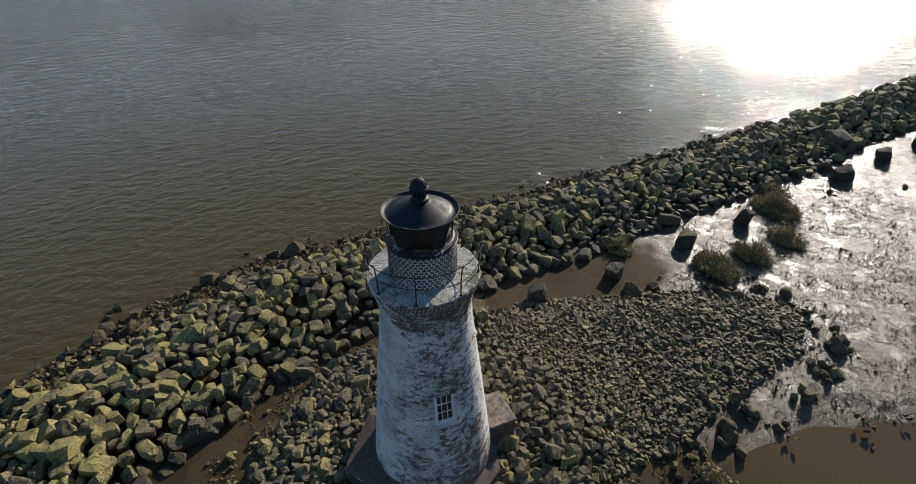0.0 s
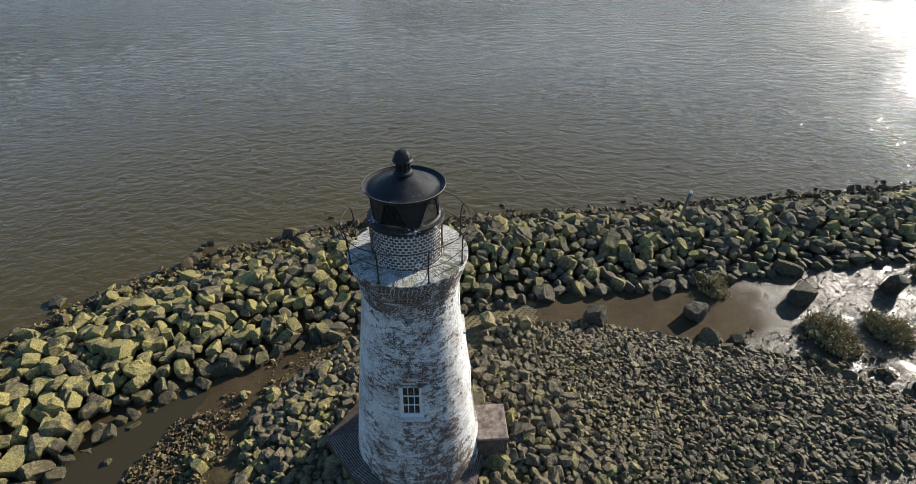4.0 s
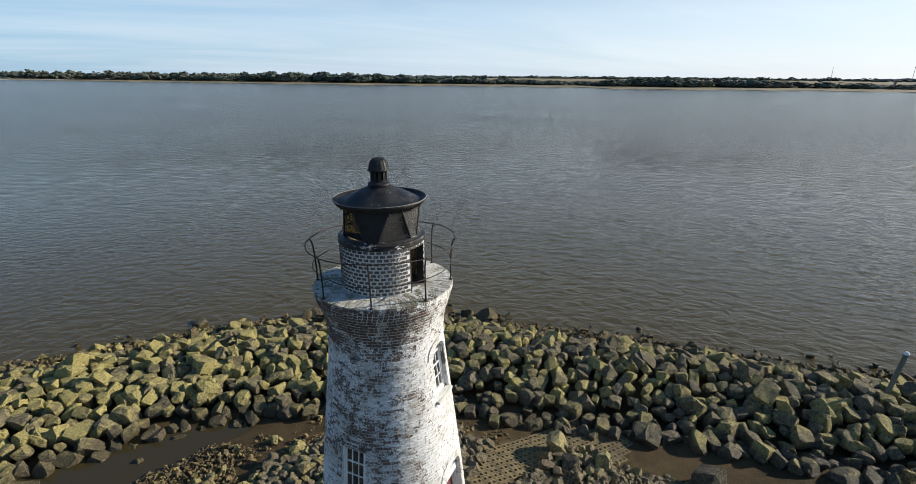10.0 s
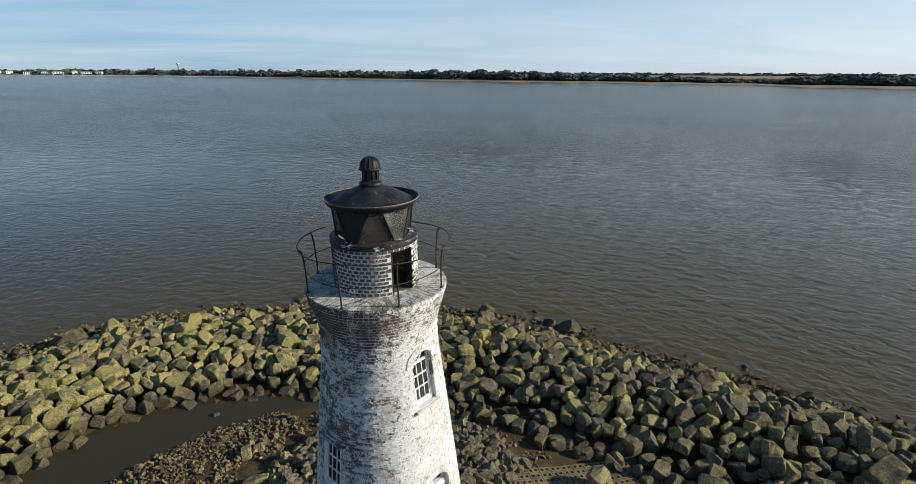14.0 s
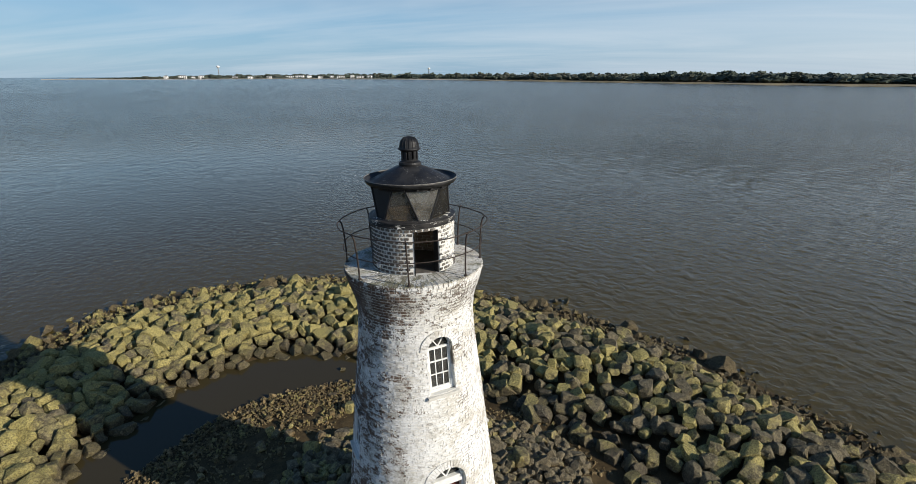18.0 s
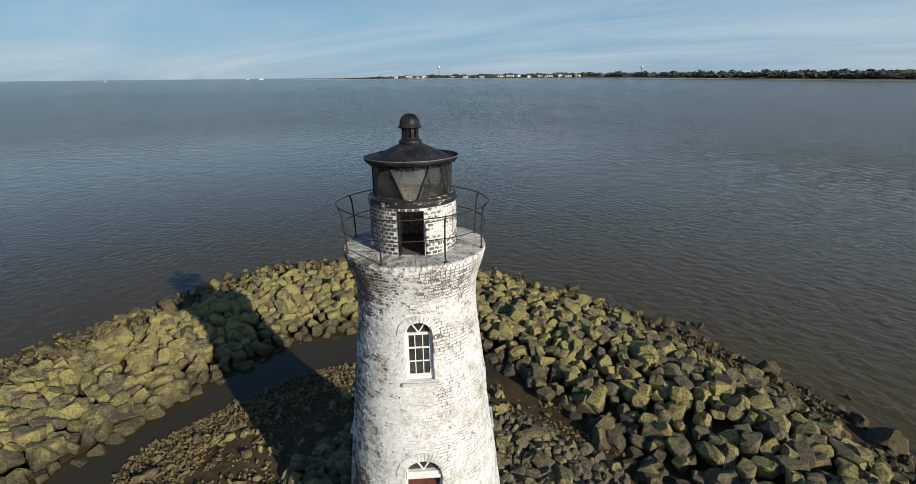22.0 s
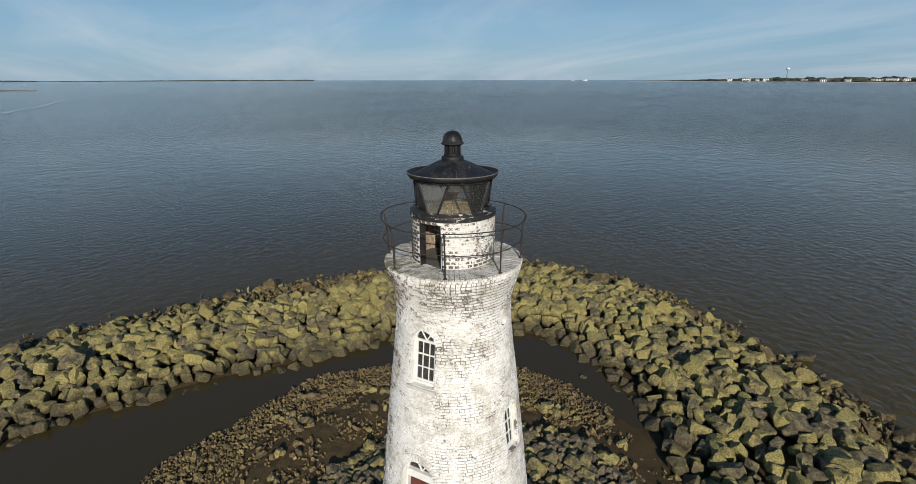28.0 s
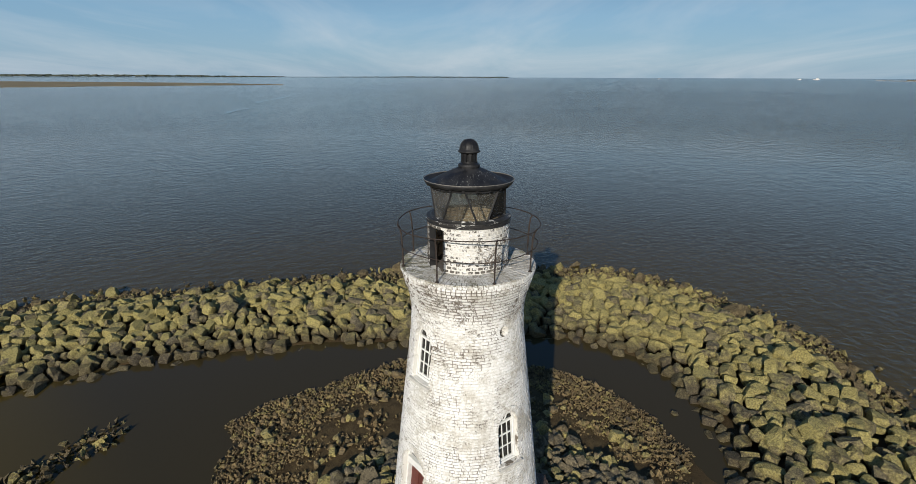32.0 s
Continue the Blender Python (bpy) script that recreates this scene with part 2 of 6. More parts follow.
def mud_material():
    a = Mat("wet_mud", 0.5, 0.5)
    y, z = a.axis(1), a.axis(2)
    grain, fine, big, lump = a.noise(2.2, 6, 0.65), a.noise(26.0, 4, 0.7), a.noise(0.35, 4), a.noise(12.0, 5, 0.72)
    wet = a.span(a.math("ADD", z, a.math("MULTIPLY", a.math("SUBTRACT", grain, 0.5), 0.35)), 0.10, 0.42, 1.0, 0.0)
    dry_c = a.mix(a.span(grain, 0.3, 0.7), (0.060, 0.042, 0.021), (0.122, 0.086, 0.040))
    wet_c = a.mix(a.span(big, 0.35, 0.65), (0.050, 0.034, 0.016), (0.084, 0.058, 0.028))
    color = a.mix(wet, dry_c, wet_c)
    color = a.mix(a.span(fine, 0.52, 0.66, 0.0, 0.7), color, (0.030, 0.022, 0.013))
    color = a.mix(a.span(a.noise(23.0, 5, 0.8), 0.55, 0.66, 0.0, 0.5), color, (0.20, 0.150, 0.080))
    # the open flat is slick with water, the sheltered pool side is firmer
    slick = a.span(a.math("ADD", a.math("ADD", y, a.span(a.axis(0), 4.0, 8.0, 0.0, 7.0)), a.math("MULTIPLY", a.math("SUBTRACT", big, 0.5), 12.0)), -9.5, -17.0)
    shine = a.math("MULTIPLY", a.span(a.math("ADD", a.math("MULTIPLY", lump, 0.6), a.math("MULTIPLY", fine, 0.4)), 0.41, 0.55), slick)
    rough = a.mix(wet, a.span(fine, 0.3, 0.7, 0.7, 0.95), a.span(shine, 0.0, 1.0, 0.85, 0.10))
    film = a.math("MULTIPLY", a.span(a.noise(0.8, 5, 0.65), 0.50, 0.58), slick)
    lift = a.math("ADD", a.math("ADD", a.math("MULTIPLY", grain, 0.6), a.math("MULTIPLY", fine, 0.5)), a.math("MULTIPLY", lump, 0.7))
    return a.done(color, rough, a.bump(a.math("MULTIPLY", lift, a.span(film, 0.0, 1.0, 1.0, 0.40)), 0.052, 1.0), Specular_IOR_Level=a.span(slick, 0.0, 1.0, 0.12, 0.5))


def rock_material(name, pale, algae_much=0.5, random_out="Random Per Island", wet=(0.05, 0.40, 0.6), sheen=0.88):
    a = Mat(name, 0.85, 0.3 if sheen > 0.8 else 0.5)
    if random_out == "object":
        rnd = a.node("ShaderNodeObjectInfo", "Random")
    else:
        rnd = a.geo.outputs["Random Per Island"]
    z = a.axis(2)
    big, mid, fine, grit = a.noise(0.7, 3), a.noise(4.0, 6, 0.68), a.noise(15.0, 5, 0.7), a.noise(48.0, 3, 0.7)
    dark, light = tuple(c * 0.42 for c in pale), tuple(min(1, c * 1.45) for c in pale)
    stone = a.mix(a.span(mid, 0.38, 0.62), dark, pale)
    stone = a.mix(a.span(fine, 0.48, 0.68), stone, light)
    stone = a.mix(a.math("MULTIPLY", rnd, 0.55), stone, tuple(c * 0.55 for c in (pale[0], pale[1] * 0.98, pale[2] * 0.95)))
    film = a.math("ADD", a.math("MULTIPLY", big, 0.5), a.math("MULTIPLY", mid, 0.5))
    film = a.math("ADD", film, a.math("MULTIPLY", a.math("SUBTRACT", rnd, 0.5), 0.34))
    # less algae colour, so greyer stone, towards +x and -y
    film = a.math("ADD", film, a.span(a.math("SUBTRACT", a.axis(0), a.math("MULTIPLY", a.axis(1), 0.6)), -12.0, 22.0, 0.06, -0.09))
    algae = a.span(film, 0.62 - 0.32 * algae_much, 0.82 - 0.30 * algae_much, 0.0, 0.82)
    green = a.mix(a.span(fine, 0.30, 0.68), (0.140, 0.114, 0.036), (0.540, 0.462, 0.160))
    color = a.mix(algae, stone, green)
    # tide line: stones low on the slope are dark and wet
    tide = a.span(a.math("ADD", z, a.math("MULTIPLY", a.math("SUBTRACT", mid, 0.5), 0.5)), wet[0], wet[1], wet[2], 0.0)
    color = a.mix(tide, color, a.mix(a.span(fine, 0.35, 0.65), (0.034, 0.026, 0.016), (0.085, 0.066, 0.042)))
    color = a.mix(a.span(grit, 0.54, 0.70, 0.0, 0.45), color, (0.036, 0.033, 0.026))
    color = a.mix(a.span(a.noise(10.0, 6, 0.78), 0.53, 0.62, 0.0, 0.30), color, (0.42, 0.37, 0.22))
    color = a.mix(a.span(a.noise(7.0, 6, 0.78), 0.55, 0.64, 0.0, 0.45), color, (0.045, 0.038, 0.024))
    lift = a.math("ADD", a.math("MULTIPLY", mid, 0.9), a.math("ADD", a.math("MULTIPLY", fine, 0.62), a.math("MULTIPLY", grit, 0.18)))
    return a.done(color, a.math("SUBTRACT", sheen, a.math("MULTIPLY", tide, 0.35 if sheen > 0.8 else 0.10)), a.bump(lift, 0.11, 1.0))


def whitewash_material(name, peel, source="island", drum=False, grime=0.0):
    """Old lime wash worn off the brick faces: peel shifts how much is gone."""
    a = Mat(name, 0.9, 0.2)
    rnd = a.geo.outputs["Random Per Island"] if source == "island" else a.node("ShaderNodeObjectInfo", "Random")
    x, z = a.axis(0), a.axis(2)
    laid = a.mapped((1.0, 1.0, 1.1))
    big, mid, fine, spot = a.noise(0.85, 4, 0.6), a.noise(3.2, 6, 0.72, laid), a.noise(24.0, 4, 0.75), a.noise(27.0, 4, 0.75, laid)
    worn = a.math("ADD", a.math("MULTIPLY", big, 0.55), a.math("MULTIPLY", mid, 0.80))
    worn = a.math("ADD", worn, a.math("MULTIPLY", a.math("SUBTRACT", fine, 0.5), 1.0))
    worn = a.math("ADD", worn, a.math("MULTIPLY", a.math("SUBTRACT", rnd, 0.5), 0.19))
    worn = a.math("ADD", worn, peel - 0.675)
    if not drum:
        # less wash is left towards -x, least in a band under the gallery
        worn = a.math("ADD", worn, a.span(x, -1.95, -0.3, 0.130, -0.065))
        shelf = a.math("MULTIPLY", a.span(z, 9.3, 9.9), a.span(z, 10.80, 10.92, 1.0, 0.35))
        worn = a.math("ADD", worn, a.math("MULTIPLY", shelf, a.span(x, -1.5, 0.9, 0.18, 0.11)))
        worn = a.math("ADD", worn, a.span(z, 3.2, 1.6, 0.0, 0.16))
    bare = a.span(worn, 0.54, 0.585)
    wash = a.mix(a.span(mid, 0.3, 0.7), (0.73, 0.72, 0.69), (0.86, 0.855, 0.83))
    stain = a.span(a.math("ADD", a.math("MULTIPLY", a.noise(1.3, 6, 0.7), 0.7), a.math("MULTIPLY", a.noise(9.0, 4, 0.7, laid), 0.4)), 0.50, 0.66, 0.0, 0.72)
    wash = a.mix(stain, wash, (0.40, 0.365, 0.295))
    specks = a.math("MULTIPLY", a.span(spot, 0.54, 0.63), a.span(a.noise(3.1, 5, 0.65), 0.40, 0.58, 0.15, 0.9))
    wash = a.mix(specks, wash, (0.19, 0.17, 0.14))
    brick = a.mix(rnd, (0.060, 0.038, 0.028), (0.165, 0.112, 0.080))
    brick = a.mix(a.span(spot, 0.52, 0.66, 0.0, 0.5), brick, (0.40, 0.37, 0.32))
    # bare brick turns greyer and paler towards +x
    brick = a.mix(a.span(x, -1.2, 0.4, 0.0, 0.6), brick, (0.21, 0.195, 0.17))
    if drum:
        worn_top = a.math("MULTIPLY", a.span(x, -0.3, 0.7), a.span(z, 11.1, 11.6, 0.3, 1.0))
        bare = a.span(a.math("SUBTRACT", worn, a.math("MULTIPLY", worn_top, 0.22)), 0.54, 0.585)
        brick = a.mix(0.75, brick, a.mix(rnd, (0.060, 0.056, 0.050), (0.135, 0.125, 0.110)))
    color = a.mix(bare, wash, brick)
    if grime:
        moss = a.mix(a.span(big, 0.4, 0.6), (0.30, 0.27, 0.21), (0.24, 0.235, 0.15))
        color = a.mix(a.span(a.math("ADD", a.math("MULTIPLY", mid, 0.5), a.math("MULTIPLY", fine, 0.5)), 0.40, 0.62, 0.1, grime), color, moss)
    return a.done(color, 0.9, a.bump(a.math("ADD", a.math("MULTIPLY", bare, -0.5), a.math("MULTIPLY", fine, 0.5)), 0.014, 0.9))


def mortar_material(name, gone):
    a = Mat(name, 0.95, 0.2)
    x = a.axis(0)
    big, mid = a.noise(1.1, 4), a.noise(9.0, 5, 0.7)
    f = a.math("ADD", a.math("MULTIPLY", big, 0.75), a.math("MULTIPLY", mid, 0.55))
    f = a.math("ADD", f, a.span(x, -1.4, 0.9, -0.17, 0.03))
    f = a.math("ADD", f, a.math("MULTIPLY", a.span(a.axis(2), 9.7, 10.2, 0.0, 0.12), a.span(x, -0.6, 0.4)))
    hole = a.span(f, 0.74 - gone, 0.82 - gone, 0.0, 0.9)
    return a.done(a.mix(hole, (0.66, 0.645, 0.60), (0.105, 0.080, 0.056)), 0.95, a.bump(mid, 0.01))


def black_iron_material(name, drips=0.0):
    a = Mat(name, 0.5, 0.28, 0.0)
    n1, n2 = a.noise(3.0, 5, 0.6), a.noise(18.0, 4, 0.7)
    color = a.mix(a.span(n1, 0.35, 0.7), (0.011, 0.011, 0.012), (0.030, 0.030, 0.031))
    color = a.mix(a.span(n2, 0.60, 0.75, 0.0, 0.5), color, (0.055, 0.045, 0.036))
    if drips:
        # white bird lime in streaks running down the slope
        x, y = a.axis(0), a.axis(1)
        turn = a.math("ARCTAN2", y, x)
        run = a.node("ShaderNodeCombineXYZ", 0, X=a.math("MULTIPLY", turn, 13.0), Y=a.math("MULTIPLY", a.axis(2), 2.2), Z=0.0)
        streak = a.math("MULTIPLY", a.span(a.noise(2.4, 5, 0.75, run), 0.57, 0.63), a.span(a.noise(26.0, 4, 0.7), 0.47, 0.58))
        upper = a.span(a.axis(2), 13.18, 13.48, 0.0, 1.0)
        patch = a.span(a.noise(1.3, 2), 0.50, 0.60)
        color = a.mix(a.math("MULTIPLY", a.math("MULTIPLY", streak, patch), a.math("MULTIPLY", upper, drips)), color, (0.75, 0.75, 0.71))
    return a.done(color, a.span(n1, 0.3, 0.7, 0.40, 0.72), a.bump(n2, 0.006, 0.8))


def flaked_iron_material():
    """Black painted iron with ragged flakes of an older white coat."""
    a = Mat("flaked_sill_iron", 0.6, 0.3)
    turn = a.math("MULTIPLY", a.math("ARCTAN2", a.axis(1), a.axis(0)), 1.1)
    run = a.node("ShaderNodeCombineXYZ", 0, X=turn, Y=a.math("MULTIPLY", a.axis(2), 3.0), Z=0.0)
    n1, n2 = a.noise(7.0, 6, 0.75, run), a.noise(1.7, 3, 0.6, run)
    flake = a.span(a.math("ADD", n1, a.math("MULTIPLY", a.math("SUBTRACT", n2, 0.5), 0.7)), 0.585, 0.625, 0.0, 0.9)
    color = a.mix(a.span(n1, 0.35, 0.6), (0.014, 0.014, 0.015), (0.036, 0.034, 0.032))
    return a.done(a.mix(flake, color, (0.62, 0.61, 0.57)), a.mix(flake, (0.5, 0.5, 0.5), (0.9, 0.9, 0.9)), a.bump(flake, 0.004))


def pane_material(name, tint, dust):
    m = bpy.data.materials.new(name)
    m.use_nodes = True
    n, l = m.node_tree.nodes, m.node_tree.links
    n.clear()
    out, tr, gl, df = (n.new(k) for k in ("ShaderNodeOutputMaterial", "ShaderNodeBsdfTransparent", "ShaderNodeBsdfGlossy", "ShaderNodeBsdfDiffuse"))
    tr.inputs[0].default_value = (*tint, 1)
    gl.inputs["Roughness"].default_value = 0.03
    df.inputs[0].default_value = (0.42, 0.41, 0.38, 1)
    fr, m1, m2 = n.new("ShaderNodeFresnel"), n.new("ShaderNodeMixShader"), n.new("ShaderNodeMixShader")
    nz, rg, geo = n.new("ShaderNodeTexNoise"), n.new("ShaderNodeMapRange"), n.new("ShaderNodeNewGeometry")
    fr.inputs[0].default_value = 1.5
    nz.inputs["Scale"].default_value = 4.0
    nz.inputs["Detail"].default_value = 5
    rg.inputs[1].default_value, rg.inputs[2].default_value, rg.inputs[3].default_value, rg.inputs[4].default_value = 0.3, 0.7, dust * 0.5, dust * 1.5
    l.new(geo.outputs["Position"], nz.inputs["Vector"])
    l.new(nz.outputs[0], rg.inputs[0])
    l.new(rg.outputs[0], m1.inputs[0])
    l.new(tr.outputs[0], m1.inputs[1])
    l.new(df.outputs[0], m1.inputs[2])
    l.new(fr.outputs[0], m2.inputs[0])
    l.new(m1.outputs[0], m2.inputs[1])
    l.new(gl.outputs[0], m2.inputs[2])
    l.new(m2.outputs[0], out.inputs[0])
    return m


def leaf_material(name, dark, light, bare=0.0):
    a = Mat(name, 0.85, 0.2)
    f = a.math("ADD", a.math("MULTIPLY", a.geo.outputs["Random Per Island"], 0.7), a.math("MULTIPLY", a.noise(0.02, 4), 0.3))
    return a.done(a.mix(a.math("MULTIPLY", a.span(a.noise(0.012, 4), 0.48, 0.62), bare), a.mix(f, dark, light), (0.115, 0.098, 0.075)))


M_WATER, M_MUD = water_material(), mud_material()
M_ROCK = rock_material("quarry_stone", (0.175, 0.146, 0.090), 0.84, wet=(0.30, 0.88, 0.85))
M_ROCK_ONE = rock_material("quarry_stone_piece", (0.175, 0.146, 0.090), 0.84, "object", (0.30, 0.88, 0.85))
M_COBBLE = rock_material("field_stone", (0.190, 0.138, 0.066), 0.42, sheen=0.66)
M_MOUND = rock_material("mossy_field_stone", (0.205, 0.168, 0.105), 0.30)
M_MOUND_ONE = rock_material("mossy_field_stone_piece", (0.205, 0.168, 0.105), 0.30, "object")
M_LONE = rock_material("dark_boulder", (0.100, 0.084, 0.058), 0.2, "object")
M_OYSTER = rock_material("oyster_shell", (0.155, 0.118, 0.060), 0.30, wet=(0.02, 0.30, 0.5))
M_SHELL = rock_material("oyster_shell_pale", (0.27, 0.195, 0.092), 0.10, wet=(-0.05, 0.30, 0.35))
M_FOAM = pane_material("sea_foam", (1, 1, 1), 0.42)
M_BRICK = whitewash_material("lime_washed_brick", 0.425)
M_DRUM_BRICK = whitewash_material("lime_washed_drum_brick", 0.74, "object", True)
M_BRICK_ONE = whitewash_material("lime_washed_brick_piece", 0.425, "object")
M_DECK_ONE = whitewash_material("lime_washed_deck_piece", 0.52, "object", True, 0.92)
M_DRUM_BACK = whitewash_material("lime_washed_drum_brick_back", 0.74, "island", True)
M_PLINTH_BRICK = plain("bare_plinth_brick", (0.098, 0.066, 0.050), 0.9, 0, 0.55, 5.0, 0.01)
M_SLAB = plain("worn_doorstep_brick", (0.215, 0.165, 0.130), 0.9, 0, 0.75, 4.0, 0.012)
M_MORTAR, M_DRUM_MORTAR = mortar_material("lime_mortar", 0.07), mortar_material("lime_mortar_clean", -0.14)
M_DECK = plain("lime_washed_deck", (0.56, 0.54, 0.49), 0.9, 0, 0.25, 2.5, 0.006)
M_IRON, M_ROOF = black_iron_material("black_iron"), black_iron_material("black_roof_iron", 0.85)
M_SILL = flaked_iron_material()
M_RIM = plain("worn_rim_iron", (0.17, 0.16, 0.14), 0.7, 0, 0.5, 12)
M_RAIL = plain("rusty_rail_iron", (0.038, 0.027, 0.021), 0.75, 0.2, 0.4, 30)
M_FRAME = plain("white_window_paint", (0.72, 0.72, 0.69), 0.55, 0, 0.10, 8, 0.001)
M_GLASS, M_LANTERN_GLASS = pane_material("window_glass", (0.35, 0.37, 0.37), 0.10), pane_material("lantern_glass", (0.86, 0.86, 0.82), 0.05)
# one light grey pane: its sun glint is put in as extra dust
M_GLINT_GLASS = pane_material("glint_lantern_glass", (0.78, 0.78, 0.75), 0.15)
M_SMOKED_GLASS = pane_material("sooty_lantern_glass", (0.42, 0.41, 0.39), 0.12)
M_DOOR = plain("red_brown_door_paint", (0.11, 0.030, 0.022), 0.6, 0, 0.3, 5)
M_INSIDE = plain("tan_interior_brick", (0.29, 0.23, 0.165), 0.9, 0, 0.4, 9)
M_FLOOR_IN = plain("dusty_floor", (0.10, 0.09, 0.08), 0.9)
M_CONCRETE = plain("mossy_concrete_block", (0.155, 0.118, 0.055), 0.9, 0, 0.45, 3, 0.01)
M_POST = plain("weathered_grey_post", (0.12, 0.13, 0.105), 0.8, 0, 0.25, 7)
M_CAP = plain("pale_post_cap", (0.68, 0.68, 0.64), 0.7)
M_SHRUB = leaf_material("dry_marsh_stems", (0.150, 0.124, 0.056), (0.42, 0.335, 0.160))
M_WOODS = leaf_material("far_woods", (0.050, 0.066, 0.052), (0.090, 0.106, 0.078), 0.4)
M_MARSH = plain("marsh_grass", (0.20, 0.155, 0.075), 0.95, 0, 0.35, 0.02, 0.0)
M_SAND = plain("pale_sand", (0.46, 0.40, 0.31), 0.95, 0, 0.2, 0.02, 0.0)
M_HOUSE = plain("white_house_wall", (0.74, 0.73, 0.70), 0.8, 0, 0.1, 0.2, 0.0)
M_HROOF = plain("grey_house_roof", (0.22, 0.21, 0.20), 0.8, 0, 0.2, 0.2, 0.0)
M_HGLASS = plain("dark_house_window", (0.03, 0.035, 0.04), 0.2, 0, 0.2, 0.2, 0.0)
M_LAMP = plain("pale_grey_enamel", (0.74, 0.74, 0.70), 0.5, 0, 0.15, 9)
M_STEEL = plain("grey_concrete_far", (0.22, 0.23, 0.24), 0.5, 0, 0.1, 0.5, 0.0)

# ---- mesh helpers ----
def mesh_of(name, verts, faces, material, smooth=False):
    me = bpy.data.meshes.new(name)
    me.from_pydata([tuple(v) for v in verts], [], faces)
    me.materials.append(material)
    me.polygons.foreach_set("use_smooth", np.full(len(me.polygons), smooth))
    me.update()
    return me


def mesh_of_tris(name, verts, tris, material):
    """A large mesh of triangles from arrays."""
    me = bpy.data.meshes.new(name)
    me.vertices.add(len(verts))
    me.vertices.foreach_set("co", np.asarray(verts, dtype=np.float32).ravel())
    n = len(tris)
    me.loops.add(n * 3)
    me.loops.foreach_set("vertex_index", np.asarray(tris, dtype=np.int32).ravel())
    me.polygons.add(n)
    me.polygons.foreach_set("loop_start", np.arange(0, n * 3, 3, dtype=np.int32))
    me.polygons.foreach_set("use_smooth", np.zeros(n, dtype=bool))
    me.materials.append(material)
    me.update(calc_edges=True)
    return me


def part(name, data, material=None, parent=None, label=""):
    """Links a bmesh or a mesh as one object under a thing or a part."""
    if isinstance(data, bmesh.types.BMesh):
        me = bpy.data.meshes.new(name)
        data.to_mesh(me)
        data.free()
        me.materials.append(material)
    else:
        me = data
    ob = new(name, me)
    ob.parent = parent
    return tagged(ob, label) if label else ob


def thing(name, label, category, m=None, group="", kind=""):
    ob = new(name)
    if m is not None:
        ob.matrix_world = m
    return tagged(ob, label, category, group, kind)


def lathe(profile, n=64, a0=0.0, a1=360.0, closed=False):
    """Turns (radius, height) pairs round the z axis."""
    whole = abs(a1 - a0 - 360) < 1e-6
    steps = n if whole else n + 1
    verts, faces = [], []
    for k in range(steps):
        a = radians(a0 + (a1 - a0) * k / n)
        verts += [(r * math.cos(a), r * math.sin(a), z) for r, z in profile]
    p = len(profile)
    for k in range(n):
        i, j = k * p, ((k + 1) % steps) * p
        for q in range(p if closed else p - 1):
            s = (q + 1) % p
            faces.append((i + q, j + q, j + s, i + s))
    return verts, faces


def tube(points, r, n=6, closed=False):
    """A round bar along points."""
    pts = [Vector(p) for p in points]
    verts, faces = [], []
    m = len(pts)
    for k, p in enumerate(pts):
        a = pts[(k - 1) % m] if closed or k else pts[0]
        b = pts[(k + 1) % m] if closed or k < m - 1 else pts[-1]
        d = (b - a).normalized()
        side = d.cross(Vector((0, 0, 1)))
        side = side.normalized() if side.length > 1e-3 else Vector((1, 0, 0))
        up = side.cross(d)
        for q in range(n):
            w = 2 * math.pi * q / n
            verts.append(p + r * (math.cos(w) * side + math.sin(w) * up))
    for k in range(m if closed else m - 1):
        for q in range(n):
            i, j = k * n, ((k + 1) % m) * n
            faces.append((i + q, i + (q + 1) % n, j + (q + 1) % n, j + q))
    if not closed:
        faces += [tuple(range(n))[::-1], tuple((m - 1) * n + q for q in range(n))]
    return verts, faces


def box(x0, x1, y0, y1, z0, z1):
    v = [(x, y, z) for z in (z0, z1) for y in (y0, y1) for x in (x0, x1)]
    return v, [(0, 2, 3, 1), (4, 5, 7, 6), (0, 1, 5, 4), (1, 3, 7, 5), (3, 2, 6, 7), (2, 0, 4, 6)]


def joined(*lumps):
    verts, faces = [], []
    for v, f in lumps:
        k = len(verts)
        verts += list(v)
        faces += [tuple(i + k for i in face) for face in f]
    return verts, faces


def bevelled(lump, width=0.01):
    bm = bmesh.new()
    vs = [bm.verts.new(v) for v in lump[0]]
    for f in lump[1]:
        bm.faces.new([vs[i] for i in f])
    bmesh.ops.recalc_face_normals(bm, faces=bm.faces)
    bmesh.ops.bevel(bm, geom=list(bm.edges), offset=width, segments=1, affect="EDGES", clamp_overlap=True)
    return bm


